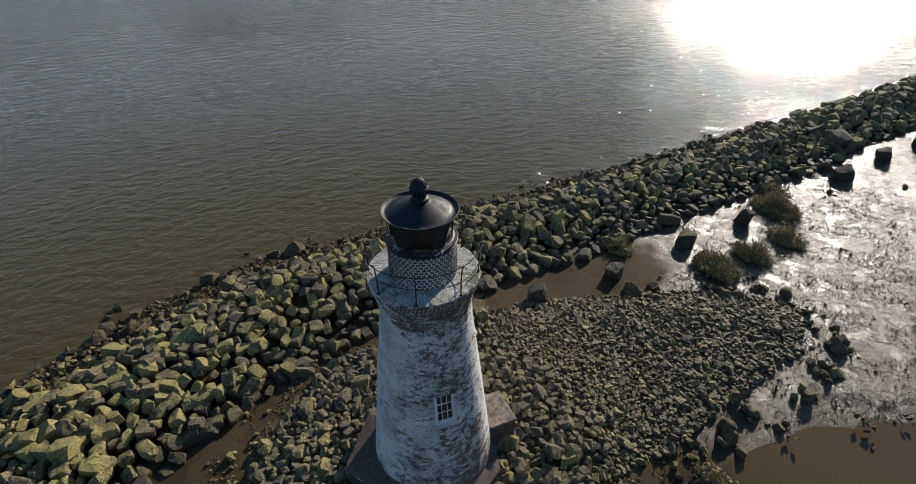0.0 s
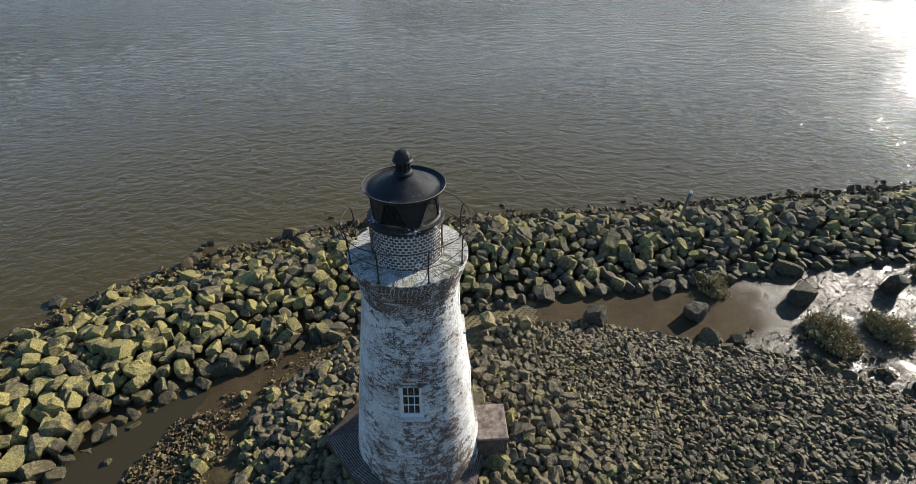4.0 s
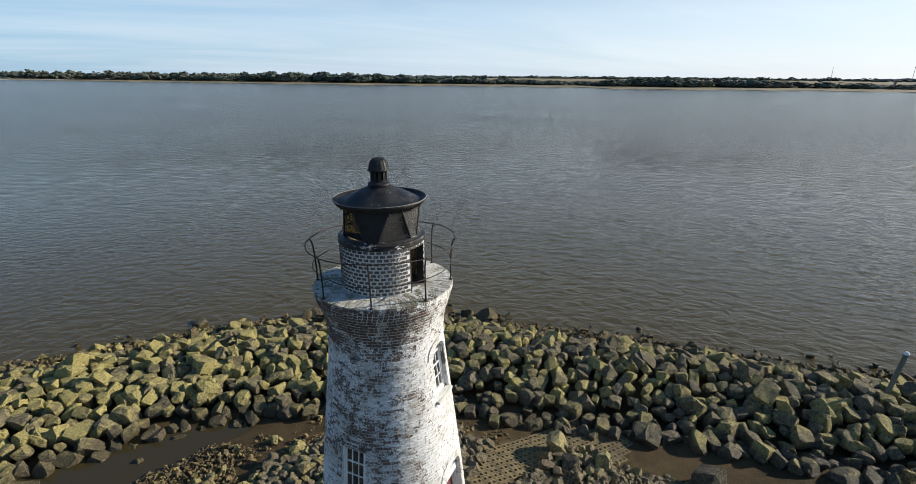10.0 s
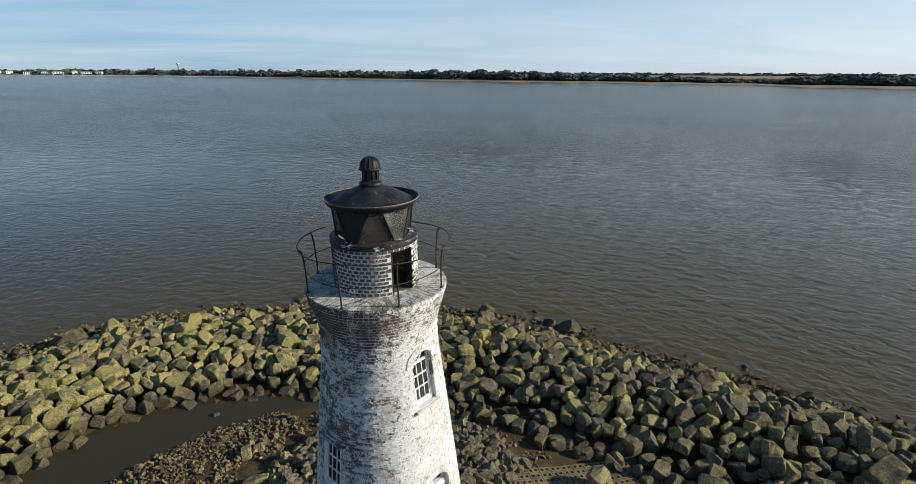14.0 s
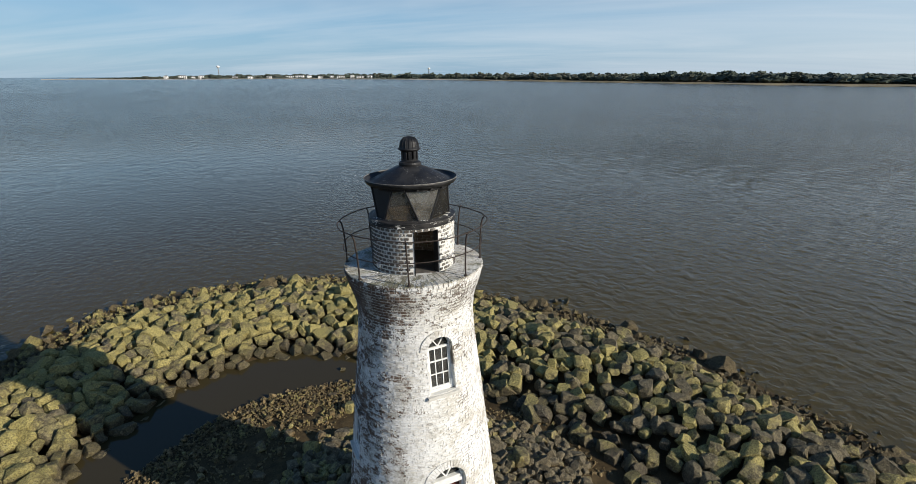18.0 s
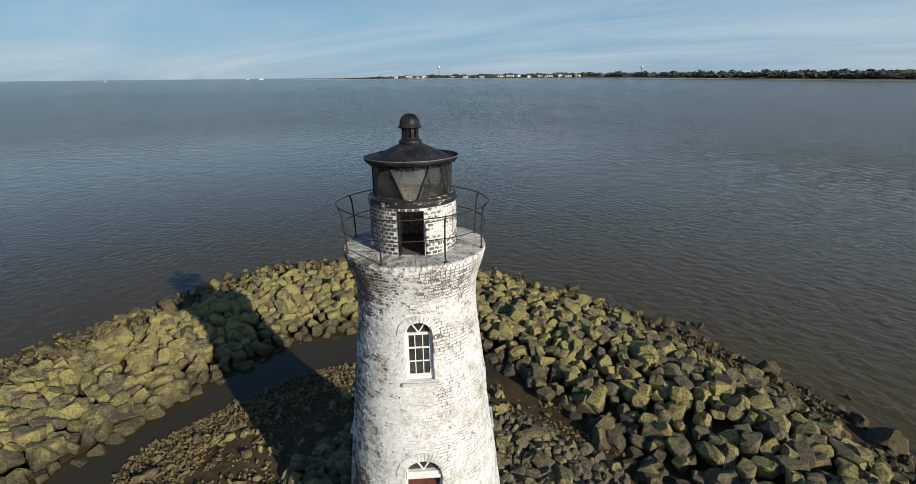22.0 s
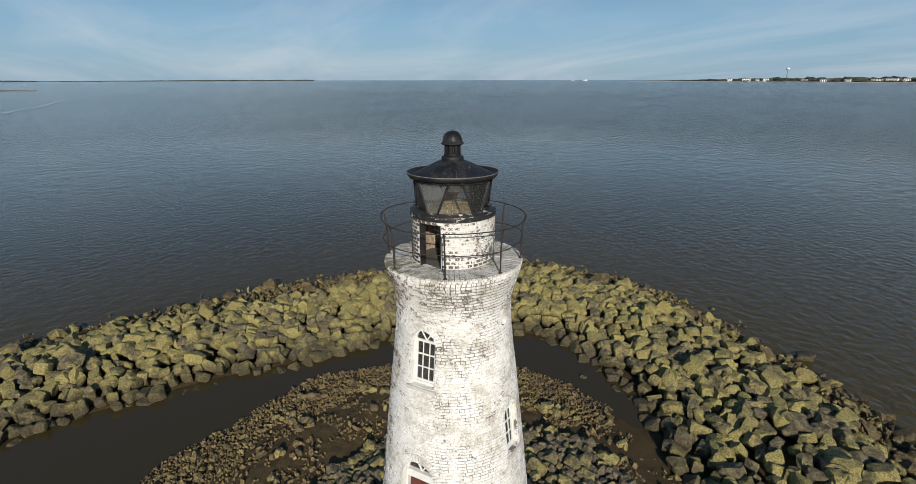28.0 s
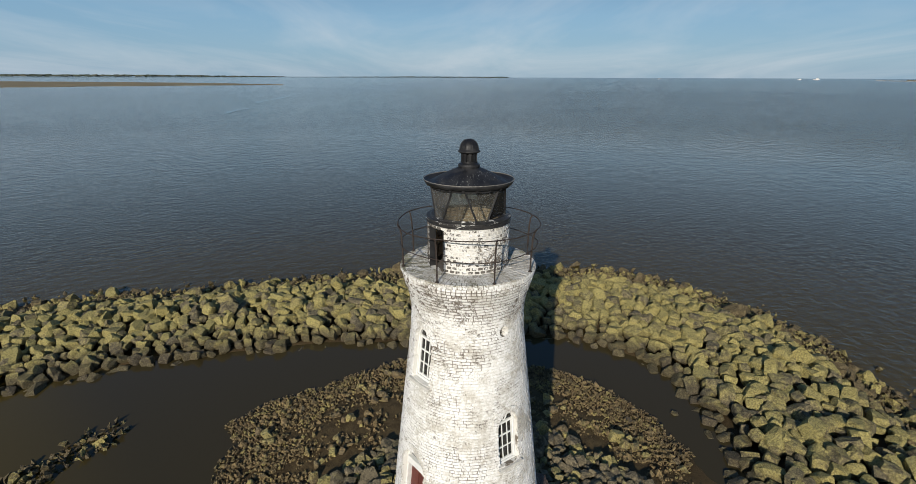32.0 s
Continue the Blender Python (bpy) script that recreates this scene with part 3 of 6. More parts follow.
# ---- the lie of the land ----
OUTER = [(36, -120), (32, -91), (27.0, -56), (24.0, -39), (22.3, -23), (21.4, -13), (20.6, -2), (20.2, 5.5), (18.5, 10), (16.5, 14.5), (13, 18.7),
         (8.3, 23.5), (4, 27.3), (-1.2, 29.2), (-8, 29.8), (-13.5, 27.6), (-17.6, 22.7), (-22.1, 16.9), (-25.2, 12.2), (-30.3, 2.1),
         (-34.2, -5.5), (-37.3, -12.7), (-44, -28), (-52, -48)]
INNER = [(24, -120), (20.5, -85), (16.6, -55), (14.3, -36), (12.9, -23.6), (11.9, -16), (11.1, -8), (10.0, -2.5), (9.5, 1.5), (8.8, 4), (7.4, 6.8), (5.6, 9.8),
         (3.4, 12.8), (0.2, 15.5), (-2.1, 16.5), (-6, 15.7), (-8.4, 14.4), (-11.4, 10.6), (-13.2, 7.6), (-14.8, 5.4), (-16.7, 3.2),
         (-19.2, -1.5), (-22, -7.2), (-22.8, -12.5), (-29, -28), (-37, -48)]
LAND = [(-8.6, -5), (-12.4, -3.6), (-12.9, -1.5), (-12.5, 2.8), (-11.4, 6.2), (-9.2, 9.2), (-5.2, 11.7), (-2.5, 12.3), (1.4, 11.3), (4.0, 10.3),
        (6.0, 9.6), (8.2, 6.6), (10.2, 2.0), (10.6, -2.5), (12.6, -8), (13.4, -16), (14.4, -23.6), (15.8, -36), (18, -55), (22, -85), (25, -120), (-16, -120),
        (-14, -60), (-11.5, -40), (-8.2, -26), (-5.2, -18.5), (-4.7, -13.5), (-6.0, -9)]
GRAVEL = [(7.6, -5.5), (8.0, -9.2), (6.4, -14.2), (4.9, -19.0), (2.6, -23.2), (0.4, -23.4), (-1.2, -20.8), (-2.4, -14), (-3.2, -10.4), (-3.4, -6.0), (0, -3.0), (4, -2.0)]
KNOLL = [(8.2, 1.4), (7.4, 3.4), (5.4, 5.8), (2.4, 7.6), (-0.4, 7.4), (-2.6, 6.9), (-5.0, 4.4), (-6.0, 1.6), (-6.2, -0.6), (-5.8, -2.9), (-4.6, -5.6),
         (-2.6, -7.4), (2.4, -7.0), (5.4, -5.6), (6.6, -2.6), (7.2, -0.6)]
MAT = [(3.4, -1.2), (6.3, -0.84), (8.04, -1.96), (9.9, -3.3), (10.5, -5.25), (10.2, -7.2), (8.5, -7.6), (8.0, -5.6), (7.7, -4.5), (6.7, -3.6), (5.4, -2.8), (3.7, -2.0)]


def inside(poly, x, y):
    p, hit = np.array(poly), np.zeros(np.shape(x), dtype=bool)
    for (x0, y0), (x1, y1) in zip(p, np.roll(p, -1, 0)):
        if y0 != y1:
            hit ^= ((y0 > y) != (y1 > y)) & (x < (x1 - x0) * (y - y0) / (y1 - y0) + x0)
    return hit


def away(line, x, y, closed=False):
    """The distance to a line of points."""
    p = np.array(line, dtype=float)
    q = np.roll(p, -1, 0) if closed else p[1:]
    best = np.full(np.shape(x), 1e9)
    for (x0, y0), (x1, y1) in zip(p if closed else p[:-1], q):
        dx, dy = x1 - x0, y1 - y0
        s = np.clip(((x - x0) * dx + (y - y0) * dy) / (dx * dx + dy * dy), 0, 1)
        best = np.minimum(best, np.hypot(x - x0 - s * dx, y - y0 - s * dy))
    return best


def signed(poly, x, y):
    return np.where(inside(poly, x, y), 1, -1) * away(poly, x, y, True)


def step(v, a, b):
    s = np.clip((v - a) / (b - a), 0, 1)
    return s * s * (3 - 2 * s)


def ripple(x, y, size, seed):
    r = np.random.RandomState(seed)
    out = 0
    for k in range(7):
        a, w, ph = r.uniform(0, 6.28), (1 + r.uniform(-0.4, 0.9)) / size, r.uniform(0, 6.28)
        out = out + np.sin((x * math.cos(a) + y * math.sin(a)) * w * 6.28 + ph)
    return out / 7


BERM = INNER + OUTER[::-1]
SEAWARD = OUTER + [(-200, -48), (-200, -120)]


def slope_of(x, y):
    """How far up from the inner foot (0) to the water's edge (1) a place on the berm lies."""
    a, b = away(INNER, x, y), away(OUTER, x, y)
    return a / (a + b + 1e-9)


def terrain(x, y):
    x, y = np.asarray(x, dtype=float), np.asarray(y, dtype=float)
    u = slope_of(x, y)
    crest = 0.70 + 0.45 * step(x, -14, 8)
    berm = crest * np.interp(u, [0, 0.05, 0.12, 0.38, 0.58, 0.80, 0.92, 1.0], [-0.16, 0.10, 0.38, 1.0, 0.92, 0.24, 0.10, -0.06])
    land = signed(LAND, x, y) + 0.55 * ripple(x, y, 4.2, 8) + 0.30 * ripple(x, y, 1.6, 9)
    grav = signed(GRAVEL, x, y)
    knoll = signed(KNOLL, x, y)
    flat = np.where(land > 0, 0.02 + 0.16 * step(land, 0, 2.2), -0.45 * step(-land, 0, 2.6))
    flat = flat + np.where(land > 0, 0.055 * ripple(x, y, 5.0, 3) + 0.03 * ripple(x, y, 1.7, 5), 0) * step(land, 0, 1.2) * (1 - 0.8 * step(x, 5.5, 7.5) * step(y, -25, -21))
    flat = flat + 0.22 * step(land, 1.5, 4.0) * step(-np.hypot(x, y - 1), -13, -8)
    flat = flat + 0.42 * step(grav, -0.6, 2.4) + 0.34 * step(knoll, -0.6, 2.6) + 0.30 * step(-np.hypot(x, y), -5.5, -2.4)
    pool = np.hypot((x - 9.6) / 2.0, (y + 17.0) / 5.5)
    flat = flat - 0.05 * step(-pool, -1.2, -0.5)
    on = inside(BERM, x, y)
    sea = -0.06 - 1.4 * step(away(OUTER, x, y), 0.0, 9.0)
    return np.where(on, berm, np.where(inside(SEAWARD, x, y), flat, sea))


def graded(lo, hi, fine_lo, fine_hi, fine):
    mid = np.arange(fine_lo, fine_hi + fine / 2, fine)
    grow_a = fine_lo - np.cumsum(np.geomspace(fine, (fine_lo - lo) / 4, 26))
    grow_b = fine_hi + np.cumsum(np.geomspace(fine, (hi - fine_hi) / 4, 26))
    return np.concatenate([grow_a[::-1], mid, grow_b])


def sheet(name, xs, ys, height, material, smooth=True):
    gx, gy = np.meshgrid(xs, ys)
    gz = height(gx, gy)
    nx, ny = len(xs), len(ys)
    i = (np.arange(ny - 1)[:, None] * nx + np.arange(nx - 1)[None]).ravel()
    tris = np.concatenate([np.stack([i, i + 1, i + nx + 1], 1), np.stack([i, i + nx + 1, i + nx], 1)])
    me = mesh_of_tris(name, np.stack([gx.ravel(), gy.ravel(), gz.ravel()], 1), tris, material)
    me.polygons.foreach_set("use_smooth", np.full(len(tris), smooth))
    return new(name, me)


def bed(x, y):
    """The ground's own surface: sunk between the stones of the bank."""
    u = slope_of(x, y)
    return terrain(x, y) - np.where(inside(BERM, x, y), 0.42 * step(u, 0.04, 0.14) * step(-u, -0.86, -0.74), 0)


tagged(sheet("ground", graded(-6000, 6000, -38, 36, 0.30), graded(-6000, 6000, -62, 33, 0.30), bed, M_MUD),
       "wet brown mud flat and river bed", "ground", kind="structure")


def water_sheet():
    """The river out to the horizon: rings that widen with distance, with wind waves running in from the east."""
    radii = [0.0, 5.0, 9.0, 12.0, 15.0, 17.0, 18.5]
    while radii[-1] < 480:
        radii.append(radii[-1] + max(0.16, (radii[-1] + 13) ** 2 / 17500))
    radii = np.array(radii + [620, 800, 1100, 1600, 2400, 3600, 6500])
    turns = radians(1) * np.concatenate([np.linspace(-80, 205, 1250), np.linspace(205, 280, 30)[1:-1]])
    rr, aa = np.meshgrid(radii, turns, indexing="ij")
    x, y = -2 + rr * np.cos(aa), -4 + rr * np.sin(aa)
    gap = np.gradient(radii)[:, None]
    r = np.random.RandomState(5)
    z = 0 * x
    drift = 1.2 * ripple(x, y, 23.0, 71) + 0.5 * ripple(x, y, 9.0, 72)
    for k in range(30):
        long = 0.62 * (4.5 ** (k / 29.0)) * r.uniform(0.9, 1.1)
        head = r.normal(8, 42)
        tall = 0.015 * long / (2 * math.pi) * min(1.0, (1.3 / long) ** 1.3)
        ph = 2 * math.pi / long * (x * math.cos(radians(head)) + y * math.sin(radians(head))) + r.uniform(0, 6.28) + drift * r.uniform(0.3, 1.0)
        wave = np.sin(ph) + 0.22 * np.cos(2 * ph)
        z = z + tall * wave * np.clip((long / gap - 2.0) / 2, 0, 1)
    lee = 0.12 + 0.88 * step(x - 0.55 * y, -70, 42)
    lee = np.maximum(lee, 0.7 * step(np.hypot(x, y), 50, 160))
    pond = np.minimum(0.03 + 0.97 * step(np.hypot(x + 6, y), 18, 24.5), 0.03 + 0.97 * step(np.hypot(x + 2, y + 26), 13, 20))
    z = z * lee * pond * (1 + 0.35 * ripple(x, y, 38.0, 73))
    n, m = rr.shape
    i = (np.arange(n - 1)[:, None] * m + np.arange(m)[None])
    q = (np.arange(n - 1)[:, None] * m + (np.arange(m)[None] + 1) % m)
    i, q = i.ravel(), q.ravel()
    tris = np.concatenate([np.stack([i, i + m, q + m], 1), np.stack([i, q + m, q], 1)])
    me = mesh_of_tris("water", np.stack([x.ravel(), y.ravel(), z.ravel()], 1), tris, M_WATER)
    me.polygons.foreach_set("use_smooth", np.ones(len(tris), dtype=bool))
    return new("water", me)


tagged(water_sheet(), "silty brown river water with wind ripples", "water", kind="structure")

# ---- stones ----
def stone_shape(seed, points=5, flat=0.75, cut=0.30, rough=0.0):
    """A broken quarry block about one metre across: a skewed box with its corners knocked off."""
    r = random.Random(seed)
    bm = bmesh.new()
    half = Vector((r.uniform(0.46, 0.60), r.uniform(0.40, 0.50), flat * r.uniform(0.38, 0.52)))
    skew, lean = r.uniform(-0.18, 0.18), r.uniform(-0.22, 0.22)
    for sx in (-1, 1):
        for sy in (-1, 1):
            for sz in (-1, 1):
                c = Vector((sx * r.uniform(0.60, 0.95), sy * r.uniform(0.60, 0.95), sz * r.uniform(0.60, 0.95)))
                for axis in range(3):
                    p = c.copy()
                    p[axis] *= 1 - cut * r.uniform(0.3, 1.5)
                    bm.verts.new((half.x * (p.x + skew * p.y), half.y * p.y, half.z * (p.z + lean * p.x)))
    for _ in range(points):
        d = Vector((r.gauss(0, 1), r.gauss(0, 1), r.gauss(0, 1))).normalized() * r.uniform(0.94, 1.10)
        bm.verts.new((half.x * d.x, half.y * d.y, half.z * d.z))
    bmesh.ops.convex_hull(bm, input=bm.verts)
    bmesh.ops.delete(bm, geom=[w for w in bm.verts if not w.link_faces], context="VERTS")
    bmesh.ops.dissolve_limit(bm, angle_limit=radians(11), verts=bm.verts, edges=bm.edges)
    bmesh.ops.triangulate(bm, faces=bm.faces)
    if rough:
        long = [e for e in bm.edges if e.calc_length() > 0.34]
        bmesh.ops.subdivide_edges(bm, edges=long, cuts=1)
        bmesh.ops.triangulate(bm, faces=bm.faces)
        for w in bm.verts:
            w.co += noise.noise_vector(w.co * 4.3 + Vector((seed * 3.1, 0, 0))) * rough + noise.noise_vector(w.co * 11 + Vector((0, seed * 1.7, 0))) * rough * 0.45
    v = np.array([w.co for w in bm.verts])
    bm.verts.index_update()
    t = np.array([[w.index for w in f.verts] for f in bm.faces])
    bm.free()
    return v, t


def crumb_shape(seed, points=9, flat=0.7):
    """A small ragged chip of few faces."""
    r = random.Random(seed)
    bm = bmesh.new()
    for _ in range(points):
        d = Vector((r.gauss(0, 1), r.gauss(0, 1), r.gauss(0, 1))).normalized() * r.uniform(0.42, 0.52)
        bm.verts.new((d.x * 1.15, d.y * 0.95, d.z * flat))
    bmesh.ops.convex_hull(bm, input=bm.verts)
    bmesh.ops.delete(bm, geom=[w for w in bm.verts if not w.link_faces], context="VERTS")
    bm.verts.index_update()
    v, t = np.array([w.co for w in bm.verts]), np.array([[w.index for w in f.verts] for f in bm.faces])
    bm.free()
    return v, t


BOULDERS = [stone_shape(100 + k, 7 + k % 5, 0.92 + 0.08 * (k % 4), 0.52, 0.040) for k in range(24)]
COBBLES = [stone_shape(300 + k, 7 + k % 4, 0.86, 0.52, 0.035) for k in range(14)]
PEBBLES = [stone_shape(400 + k, 6, 0.80, 0.60) for k in range(14)]
CRUMBS = [crumb_shape(450 + k) for k in range(10)]
SHARDS = [crumb_shape(500 + k, 6 + k % 2, 0.9) for k in range(8)]


def scattered(poly_test, x0, x1, y0, y1, gap, seed, jitter=0.30):
    """Places on a staggered, shaken lattice that pass the test."""
    r = np.random.RandomState(seed)
    xs, ys = np.arange(x0, x1, gap), np.arange(y0, y1, gap * 0.87)
    gx, gy = np.meshgrid(xs, ys)
    gx = gx + (np.arange(len(ys)) % 2)[:, None] * gap / 2
    gx, gy = gx + r.uniform(-jitter, jitter, gx.shape) * gap, gy + r.uniform(-jitter, jitter, gy.shape) * gap
    keep = poly_test(gx, gy)
    return np.stack([gx[keep], gy[keep]], 1)


def settle(places, size, spread, seed, sink=0.18, tilt=0.5, squash=None):
    """Matrices that lay stones on the ground at the places."""
    r = random.Random(seed)
    z = terrain(places[:, 0], places[:, 1])
    out = []
    for (x, y), h in zip(places, z):
        s = size * math.exp(r.gauss(0, spread))
        m = Euler((r.gauss(0, tilt), r.gauss(0, tilt), r.uniform(0, 6.28))).to_matrix().to_4x4()
        sc = Matrix.Diagonal((s * r.uniform(0.85, 1.25), s * r.uniform(0.8, 1.1), s * r.uniform(0.75, 1.1) * (squash or 1), 1))
        out.append(Matrix.Translation((x, y, float(h) + s * (0.30 - sink))) @ m @ sc)
    return out


def heap(name, shapes, matrices, material, seed):
    """Many stones in one mesh."""
    r = random.Random(seed)
    vs, ts, k = [], [], 0
    for m in matrices:
        v, t = shapes[r.randrange(len(shapes))]
        a = np.array(m)
        vs.append(v @ a[:3, :3].T + a[:3, 3])
        ts.append(t + k)
        k += len(v)
    return mesh_of_tris(name, np.concatenate(vs), np.concatenate(ts), material)


def singles(name, shapes, matrices, material, parent, seed):
    """The same stones as pieces of their own, on shared meshes."""
    r = random.Random(seed)
    meshes = [mesh_of_tris(name, v, t, material) for v, t in shapes]
    for m in matrices:
        ob = new(name, meshes[r.randrange(len(meshes))])
        ob.parent = parent
        ob.matrix_world = m


def nearest(places, n, x=0.0, y=0.0):
    order = np.argsort(np.hypot(places[:, 0] - x, places[:, 1] - y))
    return places[order[:n]], places[order[n:]]


breakwater = thing("breakwater", "long bank of angular olive and grey quarry boulders", "breakwater", kind="structure")


def on_bank(x, y):
    return (inside(BERM, x, y) & (slope_of(x, y) < 0.79 - 0.08 * step(y, 2.0, 12.0) + 0.05 * ripple(x, y, 6.0, 2)) | (away(INNER, x, y) < 0.3 + 0.55 * step(x, 4.0, 8.0))) & (y > -48)


# larger stones on the river side, smaller ones round the bend
def river_side(x, y):
    return (x > 9.0) & (y < 4.0)


big_places = scattered(lambda x, y: on_bank(x, y) & river_side(x, y), -46, 36, -48, 31, 0.71, 11)
small_places = scattered(lambda x, y: on_bank(x, y) & ~river_side(x, y), -46, 36, -48, 31, 0.71, 15)
near_b, rest_b = nearest(small_places, 180)
near_e, rest_e = nearest(big_places, 120)
far_b = scattered(lambda x, y: inside(BERM, x, y) & (slope_of(x, y) < 0.86) & (y <= -48) & (x > 0), 10, 40, -120, -48, 1.0, 12)
upper_b = small_places[np.random.RandomState(4).rand(len(small_places)) < 0.12]
BERM_LOOSE = settle(near_b, 0.71, 0.20, 21, 0.12, 0.36) + settle(near_e, 0.70, 0.20, 26, 0.12, 0.40)
BERM_REST = settle(rest_b, 0.71, 0.20, 22, 0.12, 0.36) + settle(rest_e, 0.70, 0.20, 27, 0.12, 0.40) + settle(far_b, 1.0, 0.2, 23, 0.12) + settle(upper_b + 0.4, 0.62, 0.25, 24, -0.18)
RUGGED = [stone_shape(200 + k, 6, 1.0, 0.52) for k in range(16)]
part("boulder_bank", heap("boulder_bank", BOULDERS, [m for m in BERM_REST if math.hypot(m[0][3], m[1][3]) < 24], M_ROCK, 31), parent=breakwater)["kind"] = "stuff"
part("far_boulder_bank", heap("far_boulder_bank", RUGGED, [m for m in BERM_REST if math.hypot(m[0][3], m[1][3]) >= 24], M_ROCK, 34), parent=breakwater)["kind"] = "stuff"

# cobbles heaped round the tower and the field of smaller rubble beside it
cobble_mound = thing("cobble_mound", "mound of grey field stones round the tower foot", "stones", kind="structure")
knoll_places = scattered(lambda x, y: (signed(KNOLL, x, y) > 0) & (np.hypot(x, y) > 2.3) & ~inside(MAT, x, y), -8, 10, -9, 9, 0.385, 13)
near_k, rest_k = nearest(knoll_places, 290, -1.0, 1.5)
KNOLL_LOOSE = settle(near_k, 0.43, 0.26, 41, 0.14)
part("stone_heap", heap("stone_heap", COBBLES, settle(rest_k, 0.43, 0.26, 42, 0.14), M_MOUND, 43), parent=cobble_mound)["kind"] = "stuff"
rubble = scattered(lambda x, y: (signed(GRAVEL, x, y) > -0.3) & (signed(KNOLL, x, y) < 0.2) & ~inside(MAT, x, y), -6, 10, -26, 0, 0.205, 14, 0.40)
tagged(new("rubble_field", heap("rubble_field", PEBBLES, settle(rubble, 0.215, 0.30, 44, 0.04, 0.4, 0.9), M_COBBLE, 45)),
       "spread of small dark rubble stones on mud", "stones", kind="stuff")

# ---- the lighthouse ----
lighthouse = thing("lighthouse", "old round brick lighthouse with peeling white wash and black lantern", "lighthouse")
FINIAL = Vector((0.0, 0.0, 14.2))
LEAN = Vector((0.10, -0.10, 0.0))        # the foot stands this far from the plumb line of the cap
PROFILE = [(0.5, 2.56), (2.0, 2.40), (3.5, 2.23), (5.4, 2.02), (7.3, 1.80), (9.0, 1.595), (9.6, 1.56), (9.95, 1.585), (10.25, 1.65), (10.5, 1.74), (10.72, 1.80), (10.92, 1.80)]
COURSE, DECK_Z, DRUM_R, DRUM_TOP = 0.0855, 10.93, 1.085, 12.105


def radius(z):
    return float(np.interp(z, [p[0] for p in PROFILE], [p[1] for p in PROFILE]))


# openings: azimuth, half width, sill, spring of the arch (or head), arched
OPENINGS = {
    "upper": (-90.3, 0.36, 7.88, 9.06, True),
    "door": (-91.0, 0.50, 2.72, 5.24, True),
    "east": (-4.5, 0.34, 5.62, 6.82, True),
    "west": (177.0, 0.37, 5.56, 6.90, False),
    "eye_east": (-5.0, 0.16, 9.30, 9.46, True),
    "eye_west": (180.0, 0.16, 9.32, 9.48, True),
}


def in_opening(az, z, grow=0.0):
    """Whether a point of the shaft's face lies in an opening, or within grow of its edge."""
    for key, (a, half, sill, spring, arch) in OPENINGS.items():
        d = abs((az - a + 180) % 360 - 180)
        s = radians(d) * radius(z)
        if key.startswith("eye"):
            if math.hypot(s, z - (sill + half)) < half + min(grow, 0.07):
                return True
        else:
            if s < half + min(grow, 0.005) and sill - min(grow, 0.06) < z < spring + (0 if arch else min(grow, 0.06)):
                return True
            if arch and z >= spring and math.hypot(s, z - spring) < half + grow:
                return True
    return False


def on_shaft(az, z, out=0.0):
    r = radius(z) + out
    return Vector((r * math.cos(radians(az)), r * math.sin(radians(az)), z))


def shaft_wall():
    """The thick mortar body of the shaft, open at its windows and door."""
    cols, z0, z1, dz = 240, 0.5, 10.92, 0.04
    rows = int(round((z1 - z0) / dz))
    verts, faces, index = [], [], {}

    def vert(k, j, ring):
        key = (k % cols, j, ring)
        if key not in index:
            z = z0 + (z1 - z0) * j / rows
            r = (radius(z) - 0.012) if ring == 0 else 1.15
            a = 2 * math.pi * key[0] / cols
            index[key] = len(verts)
            verts.append((r * math.cos(a), r * math.sin(a), z))
        return index[key]

    hole = [[in_opening(360 * (k + 0.5) / cols, z0 + (z1 - z0) * (j + 0.5) / rows) for k in range(cols)] for j in range(rows)]
    for j in range(rows):
        for k in range(cols):
            if hole[j][k]:
                continue
            faces.append((vert(k, j, 0), vert(k + 1, j, 0), vert(k + 1, j + 1, 0), vert(k, j + 1, 0)))
            faces.append((vert(k + 1, j, 1), vert(k, j, 1), vert(k, j + 1, 1), vert(k + 1, j + 1, 1)))
            for dj, dk, p, q in ((0, -1, (0, 0), (0, 1)), (0, 1, (1, 1), (1, 0)), (-1, 0, (1, 0), (0, 0)), (1, 0, (0, 1), (1, 1))):
                jj = j + dj
                if 0 <= jj < rows and hole[jj][(k + dk) % cols]:
                    faces.append((vert(k + p[0], j + p[1], 0), vert(k + p[0], j + p[1], 1), vert(k + q[0], j + q[1], 1), vert(k + q[0], j + q[1], 0)))
    return mesh_of("shaft", verts, faces, M_MORTAR)


shaft = part("shaft", shaft_wall(), parent=lighthouse, label="worn white-washed brick shaft")


def brick_box(az0, az1, z0, z1, out, depth, ra, rb):
    """The eight corners of a curved-in brick between two azimuths; ra and rb are the face radii at its foot and head."""
    v = []
    for z, r in ((z0, ra), (z1, rb)):
        for az in (az0, az1):
            c, s = math.cos(radians(az)), math.sin(radians(az))
            v += [((r + out) * c, (r + out) * s, z), ((r - depth) * c, (r - depth) * s, z)]
    return v


BRICK_TRIS = np.array([(0, 2, 6), (0, 6, 4), (4, 6, 7), (4, 7, 5), (0, 1, 3), (0, 3, 2), (0, 4, 5), (0, 5, 1), (2, 3, 7), (2, 7, 6)])


SINGLE_BRICKS = []      # the courses under the gallery, laid brick by brick at the end


